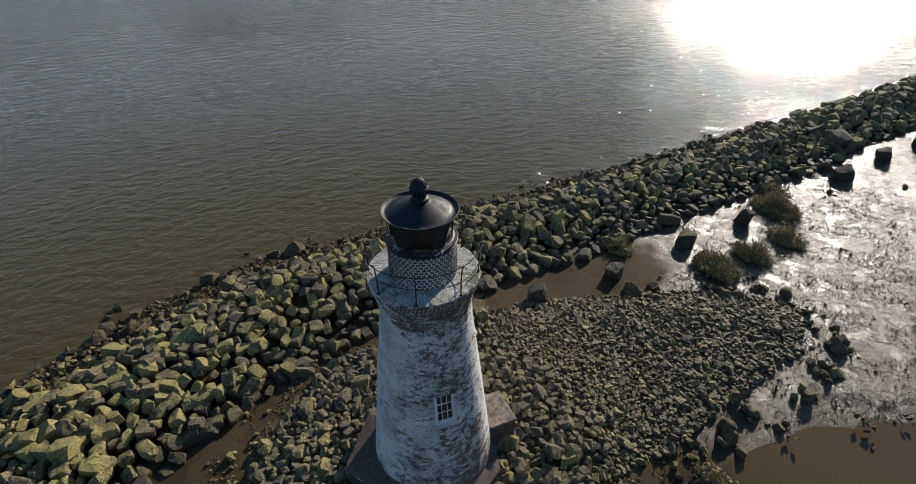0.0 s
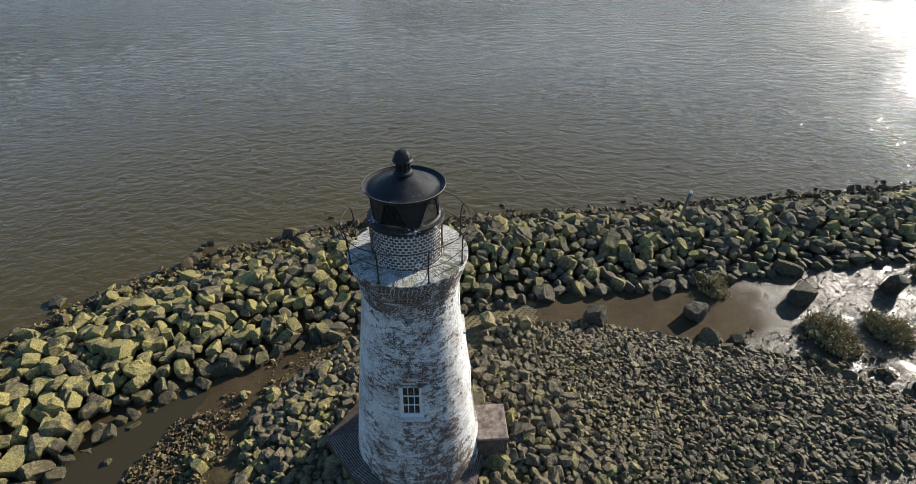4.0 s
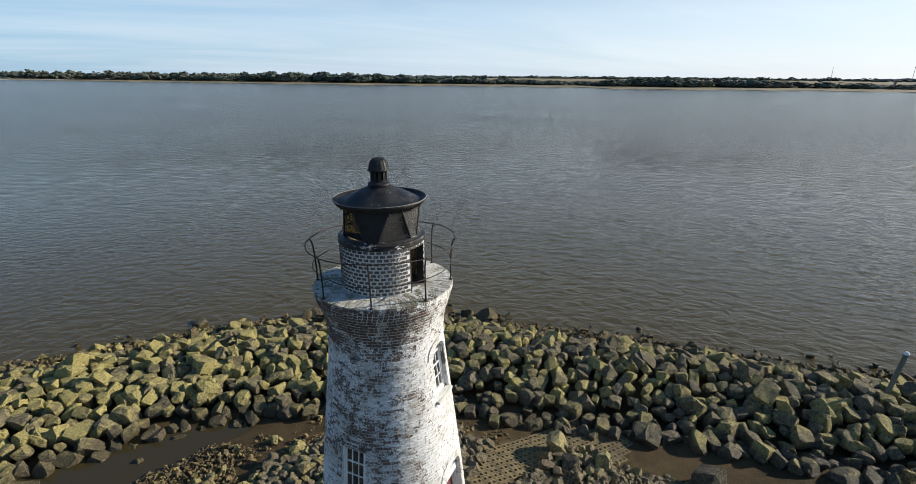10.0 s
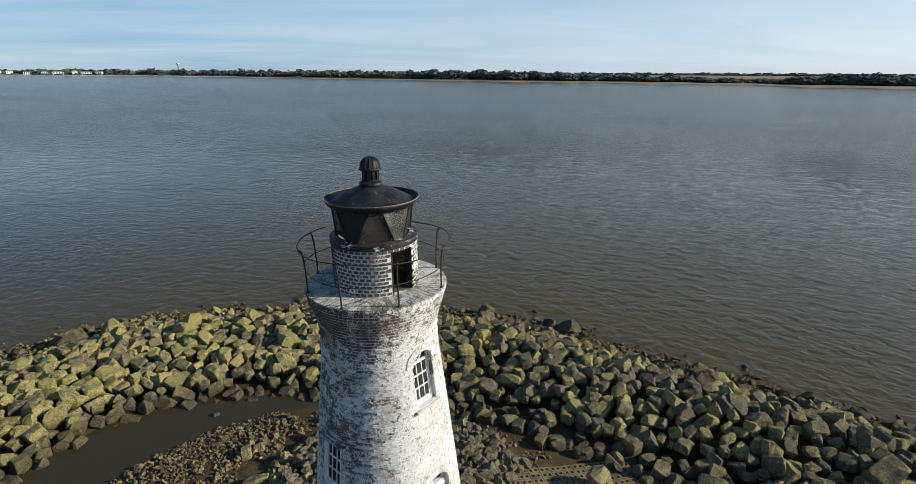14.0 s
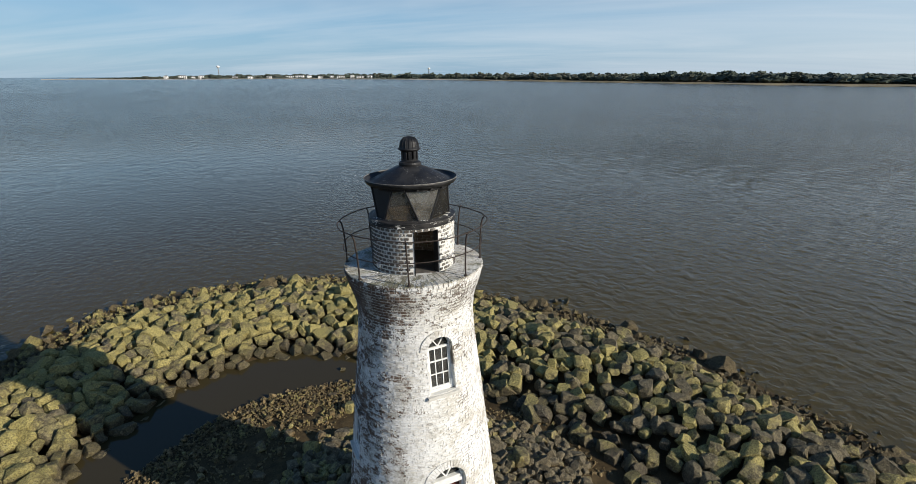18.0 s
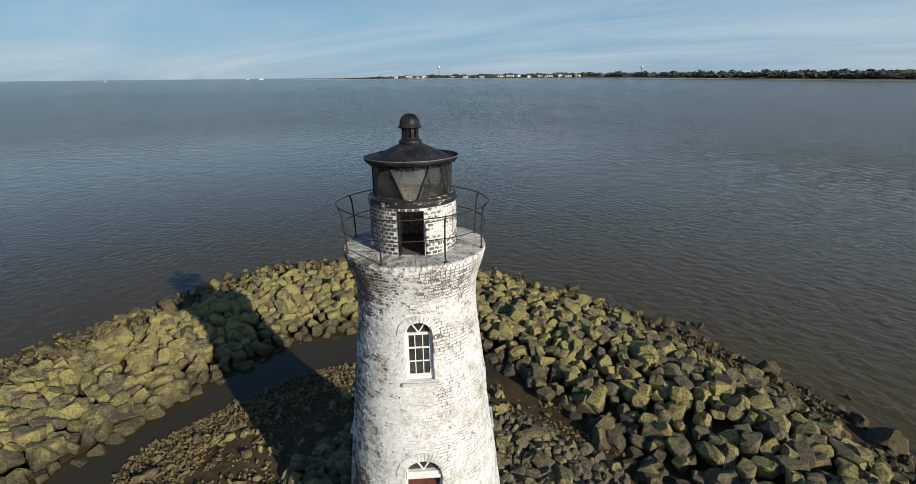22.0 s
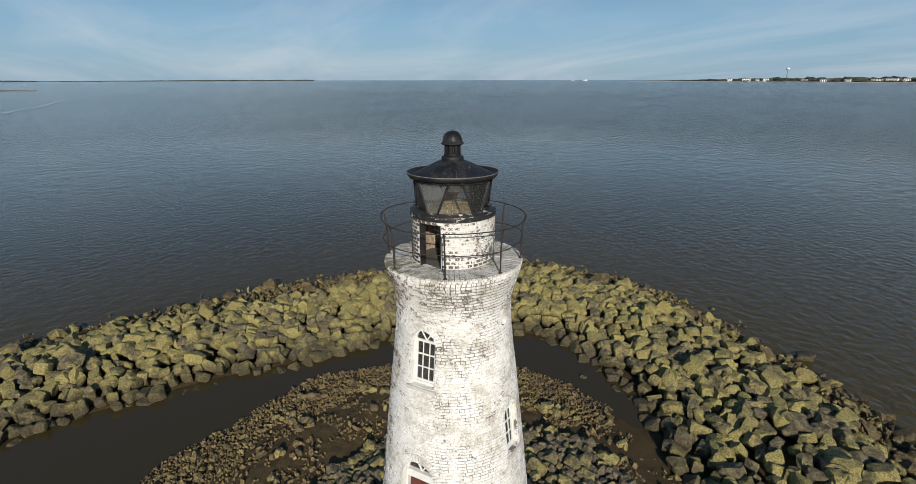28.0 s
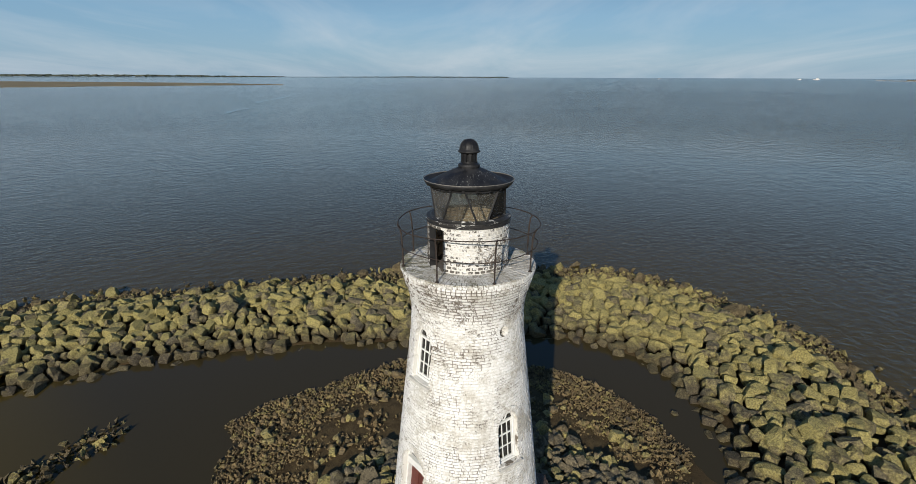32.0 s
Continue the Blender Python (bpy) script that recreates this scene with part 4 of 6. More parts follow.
def shaft_bricks():
    r = random.Random(7)
    vs, ts, k = [], [], 0
    z, course = 0.9, 0
    while z + COURSE < 10.93:
        rad = radius(z + COURSE / 2)
        header = course % 5 == 0 or z > 10.55
        n = int(round(2 * math.pi * rad / (0.125 if header else 0.232)))
        w = 360 / n
        shift = r.uniform(0, w)
        for q in range(n):
            az = shift + q * w
            cells = 2 if header else 4
            keep = [not in_opening(az + w * (e + 0.5) / cells, z + COURSE / 2, 0.19) for e in range(cells)]
            runs, e = [], 0
            while e < cells:
                if keep[e]:
                    s = e
                    while e < cells and keep[e]:
                        e += 1
                    runs.append((s / cells, e / cells))
                e += 1
            for s, e in runs:
                out = r.uniform(-0.004, 0.007) + (0.03 if z > 10.74 else 0.0)
                gap = (1.35 if z > 10.55 else 0.95) / rad * r.uniform(0.6, 1.3)
                lump = brick_box(az + s * w + gap / 2, az + e * w - gap / 2, z + 0.009, z + COURSE - 0.009, out, 0.04, radius(z), radius(z + COURSE))
                if 9.02 < z < 10.62 and -132 < (az + 180) % 360 - 180 < -62 and len(SINGLE_BRICKS) < 300:
                    SINGLE_BRICKS.append(lump)
                    continue
                vs.append(lump)
                ts.append(BRICK_TRIS + k)
                k += 8
        z += COURSE
        course += 1
    return mesh_of_tris("brickwork", np.concatenate(vs), np.concatenate(ts), M_BRICK)


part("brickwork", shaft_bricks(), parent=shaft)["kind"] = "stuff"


def arch_ring(key, parent, width=0.17, bricks=15, proud=0.018):
    """Rowlock bricks set on edge round an arched head."""
    az, half, sill, spring, _ = OPENINGS[key]
    whole = key.startswith("eye")
    cz = sill + half if whole else spring
    turn = 2 * math.pi if whole else math.pi
    for q in range(bricks):
        a0, a1 = turn * (q + 0.06) / bricks, turn * (q + 0.94) / bricks
        lump = []
        for rr in (half - 0.012, half + width):
            for a in (a0, a1):
                s, z = rr * math.cos(a), cz + rr * math.sin(a)
                for out in (proud, -0.10):
                    lump.append(on_shaft(az + math.degrees(s / radius(z)), z, out))
        part("brick", mesh_of("brick", lump, [(0, 4, 6, 2), (1, 3, 7, 5), (0, 1, 5, 4), (2, 6, 7, 3), (0, 2, 3, 1), (4, 5, 7, 6)], M_BRICK), parent=parent)


def arch_trim(key, half, width, depth_in, depth_out, seg=14):
    """A flat arched casing set in the opening: jambs, head and sill in one."""
    _, _, sill, spring, arch = OPENINGS[key]
    path = [(half, sill)] + ([(half * math.cos(a), spring + half * math.sin(a)) for a in np.linspace(0, math.pi, seg)] if arch else [(half, spring), (-half, spring)]) + [(-half, sill)]
    inner = [(half - width, sill + width)] + ([((half - width) * math.cos(a), spring + (half - width) * math.sin(a)) for a in np.linspace(0, math.pi, seg)] if arch
             else [(half - width, spring - width), (width - half, spring - width)]) + [(width - half, sill + width)]
    vs, fs, n = [], [], len(path)
    for ring in (path, inner):
        for d in (depth_out, depth_in):
            vs += [local_window(key, s, z, d) for s, z in ring]
    for q in range(n):
        w = (q + 1) % n
        fs += [(q, w, 2 * n + w, 2 * n + q), (n + w, n + q, 3 * n + q, 3 * n + w), (w, q, n + q, n + w), (2 * n + q, 2 * n + w, 3 * n + w, 3 * n + q)]
    return mesh_of("casing", vs, fs, M_FRAME)


def local_window(key, s, z, d):
    """A place in an opening: s across, z up, d out from the chord of the wall's face."""
    az, half = OPENINGS[key][:2]
    a = radians(az)
    out = radius(z) * math.cos(half / radius(z)) + d
    return Vector((out * math.cos(a) - s * math.sin(a), out * math.sin(a) + s * math.cos(a), z))


def bar(key, s0, z0, s1, z1, w, d0, d1):
    """A straight glazing bar between two places of an opening."""
    along = Vector((s1 - s0, z1 - z0)).normalized()
    nx, nz = -along.y * w / 2, along.x * w / 2
    v = [local_window(key, s + e * nx, z + e * nz, d) for d in (d0, d1) for s, z, e in ((s0, z0, 1), (s1, z1, 1), (s1, z1, -1), (s0, z0, -1))]
    return v, [(0, 1, 2, 3), (7, 6, 5, 4), (0, 4, 5, 1), (1, 5, 6, 2), (2, 6, 7, 3), (3, 7, 4, 0)]


def sash_window(key, recess=0.14, columns=3, rows=3):
    _, half, sill, spring, arch = OPENINGS[key]
    win = new("window")
    win.parent = lighthouse
    tagged(win, "white painted small-paned sash window" + (" with arched fanlight" if arch else " under a flat head"))
    part("frame", arch_trim(key, half, 0.07, -recess - 0.10, -recess + 0.03), parent=win)
    z0, z1, h = sill + 0.07, spring - (0.0 if arch else 0.07), half - 0.07
    part("sash", mesh_of("sash", *joined(
        bar(key, -h, z0 + 0.02, h, z0 + 0.02, 0.05, -recess - 0.06, -recess), bar(key, -h, z1 - 0.02, h, z1 - 0.02, 0.06, -recess - 0.06, -recess + 0.01),
        bar(key, -h + 0.02, z0, -h + 0.02, z1, 0.04, -recess - 0.06, -recess), bar(key, h - 0.02, z0, h - 0.02, z1, 0.04, -recess - 0.06, -recess)), M_FRAME), parent=win)
    for k in range(1, columns):
        s = -h + 2 * h * k / columns
        part("glazing_bar", mesh_of("glazing_bar", *bar(key, s, z0, s, z1 - 0.04, 0.022, -recess - 0.05, -recess - 0.01), M_FRAME), parent=win)
    for k in range(1, rows):
        z = z0 + 0.03 + (z1 - z0 - 0.07) * k / rows
        part("glazing_bar", mesh_of("glazing_bar", *bar(key, -h, z, h, z, 0.024 if k != 2 else 0.035, -recess - 0.05, -recess - 0.008), M_FRAME), parent=win)
    if arch:
        for s in (-0.5, 0.5):
            part("glazing_bar", mesh_of("glazing_bar", *bar(key, 0, z1, s * h * 1.1, z1 + h * 0.82, 0.03, -recess - 0.05, -recess - 0.01), M_FRAME), parent=win)
    for k in range(columns):
        for j in range(rows):
            s0, s1 = -h + 2 * h * k / columns, -h + 2 * h * (k + 1) / columns
            a, b = z0 + (z1 - z0) * j / rows, z0 + (z1 - z0) * (j + 1) / rows
            v = [local_window(key, s, z, d) for d in (-recess - 0.035, -recess - 0.031) for s, z in ((s0, a), (s1, a), (s1, b), (s0, b))]
            part("pane", mesh_of("pane", v, [(3, 2, 1, 0), (4, 5, 6, 7), (0, 1, 5, 4), (1, 2, 6, 5), (2, 3, 7, 6), (3, 0, 4, 7)], M_GLASS), parent=win)
    if arch:
        rim = [(h * math.cos(a), z1 + h * math.sin(a)) for a in np.linspace(0, math.pi, 13)]
        v = [local_window(key, s, z, d) for d in (-recess - 0.031, -recess - 0.035) for s, z in rim]
        n = len(rim)
        part("pane", mesh_of("pane", v, [tuple(range(n)), tuple(range(2 * n - 1, n - 1, -1))] + [(q, n + q, n + (q + 1) % n, (q + 1) % n) for q in range(n)], M_GLASS), parent=win)
    v = [local_window(key, s, z, d) for d in (-recess - 0.1, 0.07) for s, z in ((-half - 0.08, sill - 0.10), (half + 0.08, sill - 0.10), (half + 0.08, sill), (-half - 0.08, sill))]
    v[6], v[7] = v[6] - Vector((0, 0, 0.025)), v[7] - Vector((0, 0, 0.025))
    part("sill", mesh_of("sill", v, [(3, 2, 1, 0), (4, 5, 6, 7), (0, 1, 5, 4), (1, 2, 6, 5), (2, 3, 7, 6), (3, 0, 4, 7)], M_DECK), parent=win)
    if arch:
        arch_ring(key, win)
    else:
        part("lintel", mesh_of("lintel", *bar(key, -half - 0.14, spring + 0.05, half + 0.14, spring + 0.05, 0.10, -0.12, 0.065), M_BRICK), parent=win)


sash_window("upper")
sash_window("east")
sash_window("west", 0.06, 3, 3)
for key in ("eye_east", "eye_west"):
    eye = new("round_vent")
    eye.parent = lighthouse
    tagged(eye, "small round brick-edged opening")
    arch_ring(key, eye, 0.085, 14, 0.006)
    az, half, sill, _, _ = OPENINGS[key]
    rim = [(half * 0.98 * math.cos(a), sill + half + half * 0.98 * math.sin(a)) for a in np.linspace(0, 2 * math.pi, 20, endpoint=False)]
    v = [local_window(key, s, z, -0.22) for s, z in rim] + [local_window(key, s, z, -0.26) for s, z in rim]
    part("stop", mesh_of("stop", v, [tuple(range(20)), tuple(range(39, 19, -1))] + [(q, 20 + q, 20 + (q + 1) % 20, (q + 1) % 20) for q in range(20)], M_MORTAR), parent=eye)

# the doorway: fanlight over a white transom, red-brown door standing back
doorway = new("doorway")
doorway.parent = lighthouse
tagged(doorway, "arched doorway with white frame, fanlight and red-brown door")
D_HALF, D_SILL, D_SPRING = OPENINGS["door"][1:4]
part("frame", arch_trim("door", D_HALF, 0.08, -0.34, -0.16), parent=doorway)
part("transom", mesh_of("transom", *bar("door", -D_HALF + 0.06, D_SPRING - 0.05, D_HALF - 0.06, D_SPRING - 0.05, 0.20, -0.32, -0.12), M_FRAME), parent=doorway)
for s in (-0.42, 0.42):
    part("glazing_bar", mesh_of("glazing_bar", *bar("door", 0, D_SPRING + 0.04, s * 0.55, D_SPRING + 0.38, 0.035, -0.27, -0.2), M_FRAME), parent=doorway)
rim = [((D_HALF - 0.08) * math.cos(a), D_SPRING + (D_HALF - 0.08) * math.sin(a)) for a in np.linspace(0, math.pi, 15)]
v = [local_window("door", s, z, d) for d in (-0.235, -0.241) for s, z in rim]
part("pane", mesh_of("pane", v, [tuple(range(15)), tuple(range(29, 14, -1))] + [(q, 15 + q, 15 + (q + 1) % 15, (q + 1) % 15) for q in range(15)], M_GLASS), parent=doorway)
leaf = part("door", mesh_of("door", *joined(
    bar("door", 0, D_SILL + 0.07, 0, D_SPRING - 0.15, 2 * D_HALF - 0.17, -0.36, -0.30),
    *[bar("door", s - 0.14, z, s + 0.14, z, h, -0.302, -0.285) for s in (-0.2, 0.2) for z, h in ((3.2, 0.6), (3.95, 0.6), (4.65, 0.5))]), M_DOOR), parent=doorway, label="red-brown panelled door")
part("handle", mesh_of("handle", *bar("door", 0.28, 3.60, 0.28, 3.72, 0.03, -0.30, -0.25), M_IRON), parent=leaf)
arch_ring("door", doorway, 0.20, 21)


# plinth: brick skirt with a prow on the landward side and a stoop before the door
def brick_face(p0, p1, z0, z1, top1=None, proud=0.02):
    """Bricks laid on an upright face from p0 to p1 (plan), up to z1 (sloping to top1)."""
    a, b = Vector(p0), Vector(p1)
    length, d = (b - a).length, (b - a).normalized()
    out = Vector((d.y, -d.x))
    r = random.Random(int(length * 1000))
    vs, ts, k, z, course = [], [], 0, z0, 0
    while z + COURSE <= max(z1, top1 or z1) + 0.001:
        x = -0.115 * (course % 2)
        while x < length:
            x0, x1 = max(0, x) + 0.005, min(length, x + 0.232) - 0.005
            lim = z1 + ((top1 or z1) - z1) * (x0 + x1) / 2 / length
            if x1 - x0 > 0.03 and z + COURSE <= lim + 0.03:
                o = proud + r.uniform(-0.004, 0.006)
                q = []
                for zz in (z + 0.006, z + COURSE - 0.006):
                    for xx in (x0, x1):
                        e = a + d * xx
                        q += [(*(e + out * o), zz), (*(e - out * 0.02), zz)]
                vs.append(q)
                ts.append(BRICK_TRIS + k)
                k += 8
            x += 0.232
        z += COURSE
        course += 1
    return np.concatenate(vs), np.concatenate(ts), k


def prism(foot, z0, tops):
    n = len(foot)
    v = [(x, y, z0) for x, y in foot] + [(x, y, z) for (x, y), z in zip(foot, tops)]
    return v, [tuple(range(n))[::-1], tuple(range(n, 2 * n))] + [(q, (q + 1) % n, n + (q + 1) % n, n + q) for q in range(n)]


plinth = new("plinth")
plinth.parent = lighthouse
tagged(plinth, "dark brick skirt with a pointed prow at the tower foot")
PROW = [(2.75, -1.0), (2.85, 0.6), (2.3, 2.2), (0.2, 3.75), (-1.6, 2.5), (-2.8, 0.9), (-2.85, -0.8), (-2.1, -2.1), (0.0, -2.75), (1.9, -2.2)]
HEAD = [1.6, 1.7, 1.95, 1.75, 2.0, 1.75, 1.6, 1.55, 1.55, 1.55]
lump = prism(PROW, 0.2, HEAD)
lump[0].append((0, 0, 2.75))
lump[1].remove(tuple(range(10, 20)))
lump = (lump[0], lump[1] + [(10 + q, 10 + (q + 1) % 10, 20) for q in range(10)])
part("core", mesh_of("core", *lump, M_MORTAR), parent=plinth)
r_shoulder = random.Random(19)
vs, ts, k = [], [], 0
for q in range(10):
    v, t, n = brick_face(PROW[q], PROW[(q + 1) % 10], 0.35, HEAD[q], HEAD[(q + 1) % 10], 0.012)
    vs.append(v)
    ts.append(t + k)
    k += n
for q in range(10):
    # brick courses laid up the sloping shoulder
    a, b, c = (Vector(lump[0][i]) for i in (10 + q, 10 + (q + 1) % 10, 20))
    nrm = (b - a).cross(c - a).normalized()
    rise = ((a + b) / 2 - c).length
    f = 0.0
    while f < 0.55:
        f1 = f + 0.088 / rise
        p0, p1, q0, q1 = a.lerp(c, f), b.lerp(c, f), a.lerp(c, f1 - 0.012 / rise), b.lerp(c, f1 - 0.012 / rise)
        n = max(1, int((p1 - p0).length / 0.232))
        for e in range(n):
            s0, s1 = (e + 0.03) / n, (e + 0.97) / n
            o = 0.014 + r_shoulder.uniform(-0.004, 0.008)
            quad = []
            for lo, hi in ((p0, p1), (q0, q1)):
                for s in (s0, s1):
                    w = lo.lerp(hi, s)
                    quad += [tuple(w + nrm * o), tuple(w - nrm * 0.02)]
            vs.append(np.array(quad))
            ts.append(BRICK_TRIS + k)
            k += 8
        f = f1
part("brickwork", mesh_of_tris("brickwork", np.concatenate(vs), np.concatenate(ts), M_PLINTH_BRICK), parent=plinth)["kind"] = "stuff"

stoop = new("stoop")
stoop.parent = lighthouse
tagged(stoop, "brick doorstep block with worn white plaster on top")
SX0, SX1, SY0, SY1, SZ = -0.78, 0.80, -3.45, -2.15, 2.55
part("core", mesh_of("core", *box(SX0 + 0.02, SX1 - 0.02, SY0 + 0.02, SY1, 0.2, SZ - 0.05), M_MORTAR), parent=stoop)
vs, ts, k = [], [], 0
for p0, p1 in (((SX0, SY1), (SX0, SY0)), ((SX0, SY0), (SX1, SY0)), ((SX1, SY0), (SX1, SY1))):
    v, t, n = brick_face((p0[0], p0[1]), (p1[0], p1[1]), 0.35, SZ - 0.12, None, -0.005)
    vs.append(v)
    ts.append(t + k)
    k += n
part("brickwork", mesh_of_tris("brickwork", np.concatenate(vs), np.concatenate(ts), M_PLINTH_BRICK), parent=stoop)["kind"] = "stuff"
part("slab", bevelled(box(SX0 - 0.03, SX1 + 0.03, SY0 - 0.03, SY1, SZ - 0.12, SZ), 0.02), M_SLAB, stoop)

# gallery deck of bricks on edge, cornice and drum
gallery = new("gallery")
gallery.parent = lighthouse
tagged(gallery, "white-washed brick gallery ringed by a thin rusty iron railing")
part("deck", mesh_of("deck", *lathe([(0.3, DECK_Z - 0.10), (1.80, DECK_Z - 0.10), (1.80, DECK_Z - 0.012), (0.3, DECK_Z - 0.012)], 72, closed=True), M_MORTAR), parent=gallery)
POST_AZ = (-67, -21, 22, 67, 111, 154, -160, -116)
RAIL_R = 1.90
for q, az in enumerate(POST_AZ):
    c, s = math.cos(radians(az)), math.sin(radians(az))
    rr = random.Random(60 + q)
    dx, dy = rr.uniform(-0.03, 0.03), rr.uniform(-0.03, 0.03)
    pts = [((1.775 + e) * c + dx * f, (1.775 + e) * s + dy * f, DECK_Z + z) for e, z, f in ((0, -0.02, 0), (0.0, 0.3, 0.3), (0.01, 0.6, 0.6), (0.03, 0.9, 1), (0.06, 1.06, 1), (0.10, 1.13, 1), (0.12, 1.14, 1))]
    post = part("post", mesh_of("post", *tube(pts, 0.021, 7), M_RAIL), parent=gallery)
    part("foot", mesh_of("foot", *lathe([(0.0, 0.0), (0.05, 0.0), (0.045, 0.02), (0.03, 0.035), (0.0, 0.035)], 10), M_RAIL), parent=post).matrix_local = Matrix.Translation(pts[0]) @ Matrix.Translation((0, 0, 0.02))
for z, rad, thick in ((1.13, RAIL_R, 0.014), (0.58, 1.81, 0.012)):
    wob = random.Random(int(z * 100))
    ph = [wob.uniform(0, 6.28) for _ in range(3)]
    pts = []
    for k in range(72):
        a = 2 * math.pi * k / 72
        w = 0.024 * math.sin(2 * a + ph[0]) + 0.016 * math.sin(5 * a + ph[1]) + 0.007 * math.sin(17 * a + ph[2])
        pts.append(((rad + w) * math.cos(a), (rad + w) * math.sin(a), DECK_Z + z + 0.018 * math.sin(3 * a + ph[2])))
    part("rail", mesh_of("rail", *tube(pts, thick, 6, True), M_RAIL), parent=gallery)

drum = new("drum")
drum.parent = lighthouse
tagged(drum, "white-jointed brick drum under the lantern with an open low doorway")
DOOR_A0, DOOR_A1, DOOR_TOP = -111.0, -77.0, 12.04
part("wall", mesh_of("wall", *joined(
    lathe([(0.92, DECK_Z - 0.02), (DRUM_R - 0.01, DECK_Z - 0.02), (DRUM_R - 0.01, DRUM_TOP), (0.92, DRUM_TOP)], 60, DOOR_A1, 360 + DOOR_A0, True),
    lathe([(0.92, DOOR_TOP), (DRUM_R - 0.01, DOOR_TOP), (DRUM_R - 0.01, DRUM_TOP), (0.92, DRUM_TOP)], 10, DOOR_A0, DOOR_A1, True),
    *[([(rr * math.cos(radians(a)), rr * math.sin(radians(a)), z) for rr in (0.92, DRUM_R - 0.01) for z in (DECK_Z - 0.02, DRUM_TOP)], [(0, 2, 3, 1)]) for a in (DOOR_A0, DOOR_A1)]), M_DRUM_MORTAR), parent=drum)
for a in (DOOR_A0 + 0.6, DOOR_A1 - 0.6):
    # thin dark strip added over each jamb face to darken it
    v = [(rr * math.cos(radians(a + e)), rr * math.sin(radians(a + e)), z) for e in (-0.55, 0.55) for rr in (0.915, DRUM_R + 0.004) for z in (DECK_Z - 0.01, DOOR_TOP)]
    part("jamb", mesh_of("jamb", v, [(0, 2, 3, 1), (4, 5, 7, 6), (0, 1, 5, 4), (2, 6, 7, 3), (1, 3, 7, 5), (0, 4, 6, 2)], M_IRON), parent=drum, label="thin black strip on the drum door jamb")
part("floor", mesh_of("floor", *lathe([(0.0, DECK_Z - 0.01), (0.93, DECK_Z - 0.01), (0.93, DECK_Z - 0.05)], 40), M_FLOOR_IN), parent=drum)
vs, ts, k = [], [], 0
for j in range(20):
    for q in range(21):
        w = 360 / 21
        az = q * w + (j % 2) * w / 2
        if -113 < (az + w / 2 + 180) % 360 - 180 < -68 and j < 12:
            continue
        if j > 14:
            continue
        lump = np.array(brick_box(az + 0.8, az + w - 0.8, DECK_Z + j * 0.086 + 0.008, DECK_Z + j * 0.086 + 0.080, 0, 0, 0.92, 0.92))
        lump[[1, 3, 5, 7], :2] *= 0.972
        vs.append(lump)
        ts.append(np.array([(1, 5, 7), (1, 7, 3), (0, 1, 3), (0, 3, 2), (4, 6, 7), (4, 7, 5), (0, 4, 5), (0, 5, 1), (2, 3, 7), (2, 7, 6)]) + k)
        k += 8
part("inner_brickwork", mesh_of_tris("inner_brickwork", np.concatenate(vs), np.concatenate(ts), M_INSIDE), parent=drum)["kind"] = "stuff"
part("pipe_end", mesh_of("pipe_end", *lathe([(0.045, -0.06), (0.075, -0.06), (0.075, 0.05), (0.045, 0.05)], 14, closed=True), M_FRAME), parent=drum).matrix_local = \
    Matrix.Translation((DRUM_R * math.cos(radians(196)), DRUM_R * math.sin(radians(196)), DECK_Z + 0.17)) @ Matrix.Rotation(radians(196), 4, "Z") @ Matrix.Rotation(radians(90), 4, "Y")

# lantern
lantern = new("lantern")
lantern.parent = lighthouse
tagged(lantern, "black iron lantern with slanting glazing bars and a low conical roof")
part("sill_ring", mesh_of("sill_ring", *lathe([(0.90, DRUM_TOP), (1.10, DRUM_TOP), (1.12, DRUM_TOP + 0.012), (1.12, DRUM_TOP + 0.04), (1.10, DRUM_TOP + 0.05), (1.10, DRUM_TOP + 0.115), (1.115, DRUM_TOP + 0.122), (1.11, DRUM_TOP + 0.14), (1.02, DRUM_TOP + 0.15), (0.98, DRUM_TOP + 0.175), (0.90, DRUM_TOP + 0.175)], 72, closed=True), M_SILL), parent=lantern)
L0, L1, LR = DRUM_TOP + 0.165, 13.05, 0.955
BARS = []
for q in range(10):
    az = 177 + 36 * q
    sway = -9.0 if q % 2 == 0 else 9.0
    BARS.append((az + sway, az - sway))


def lantern_at(az, f, r=LR):
    return Vector((r * (1 + 0.045 * f) * math.cos(radians(az)), r * (1 + 0.045 * f) * math.sin(radians(az)), L0 + (L1 - L0) * f))


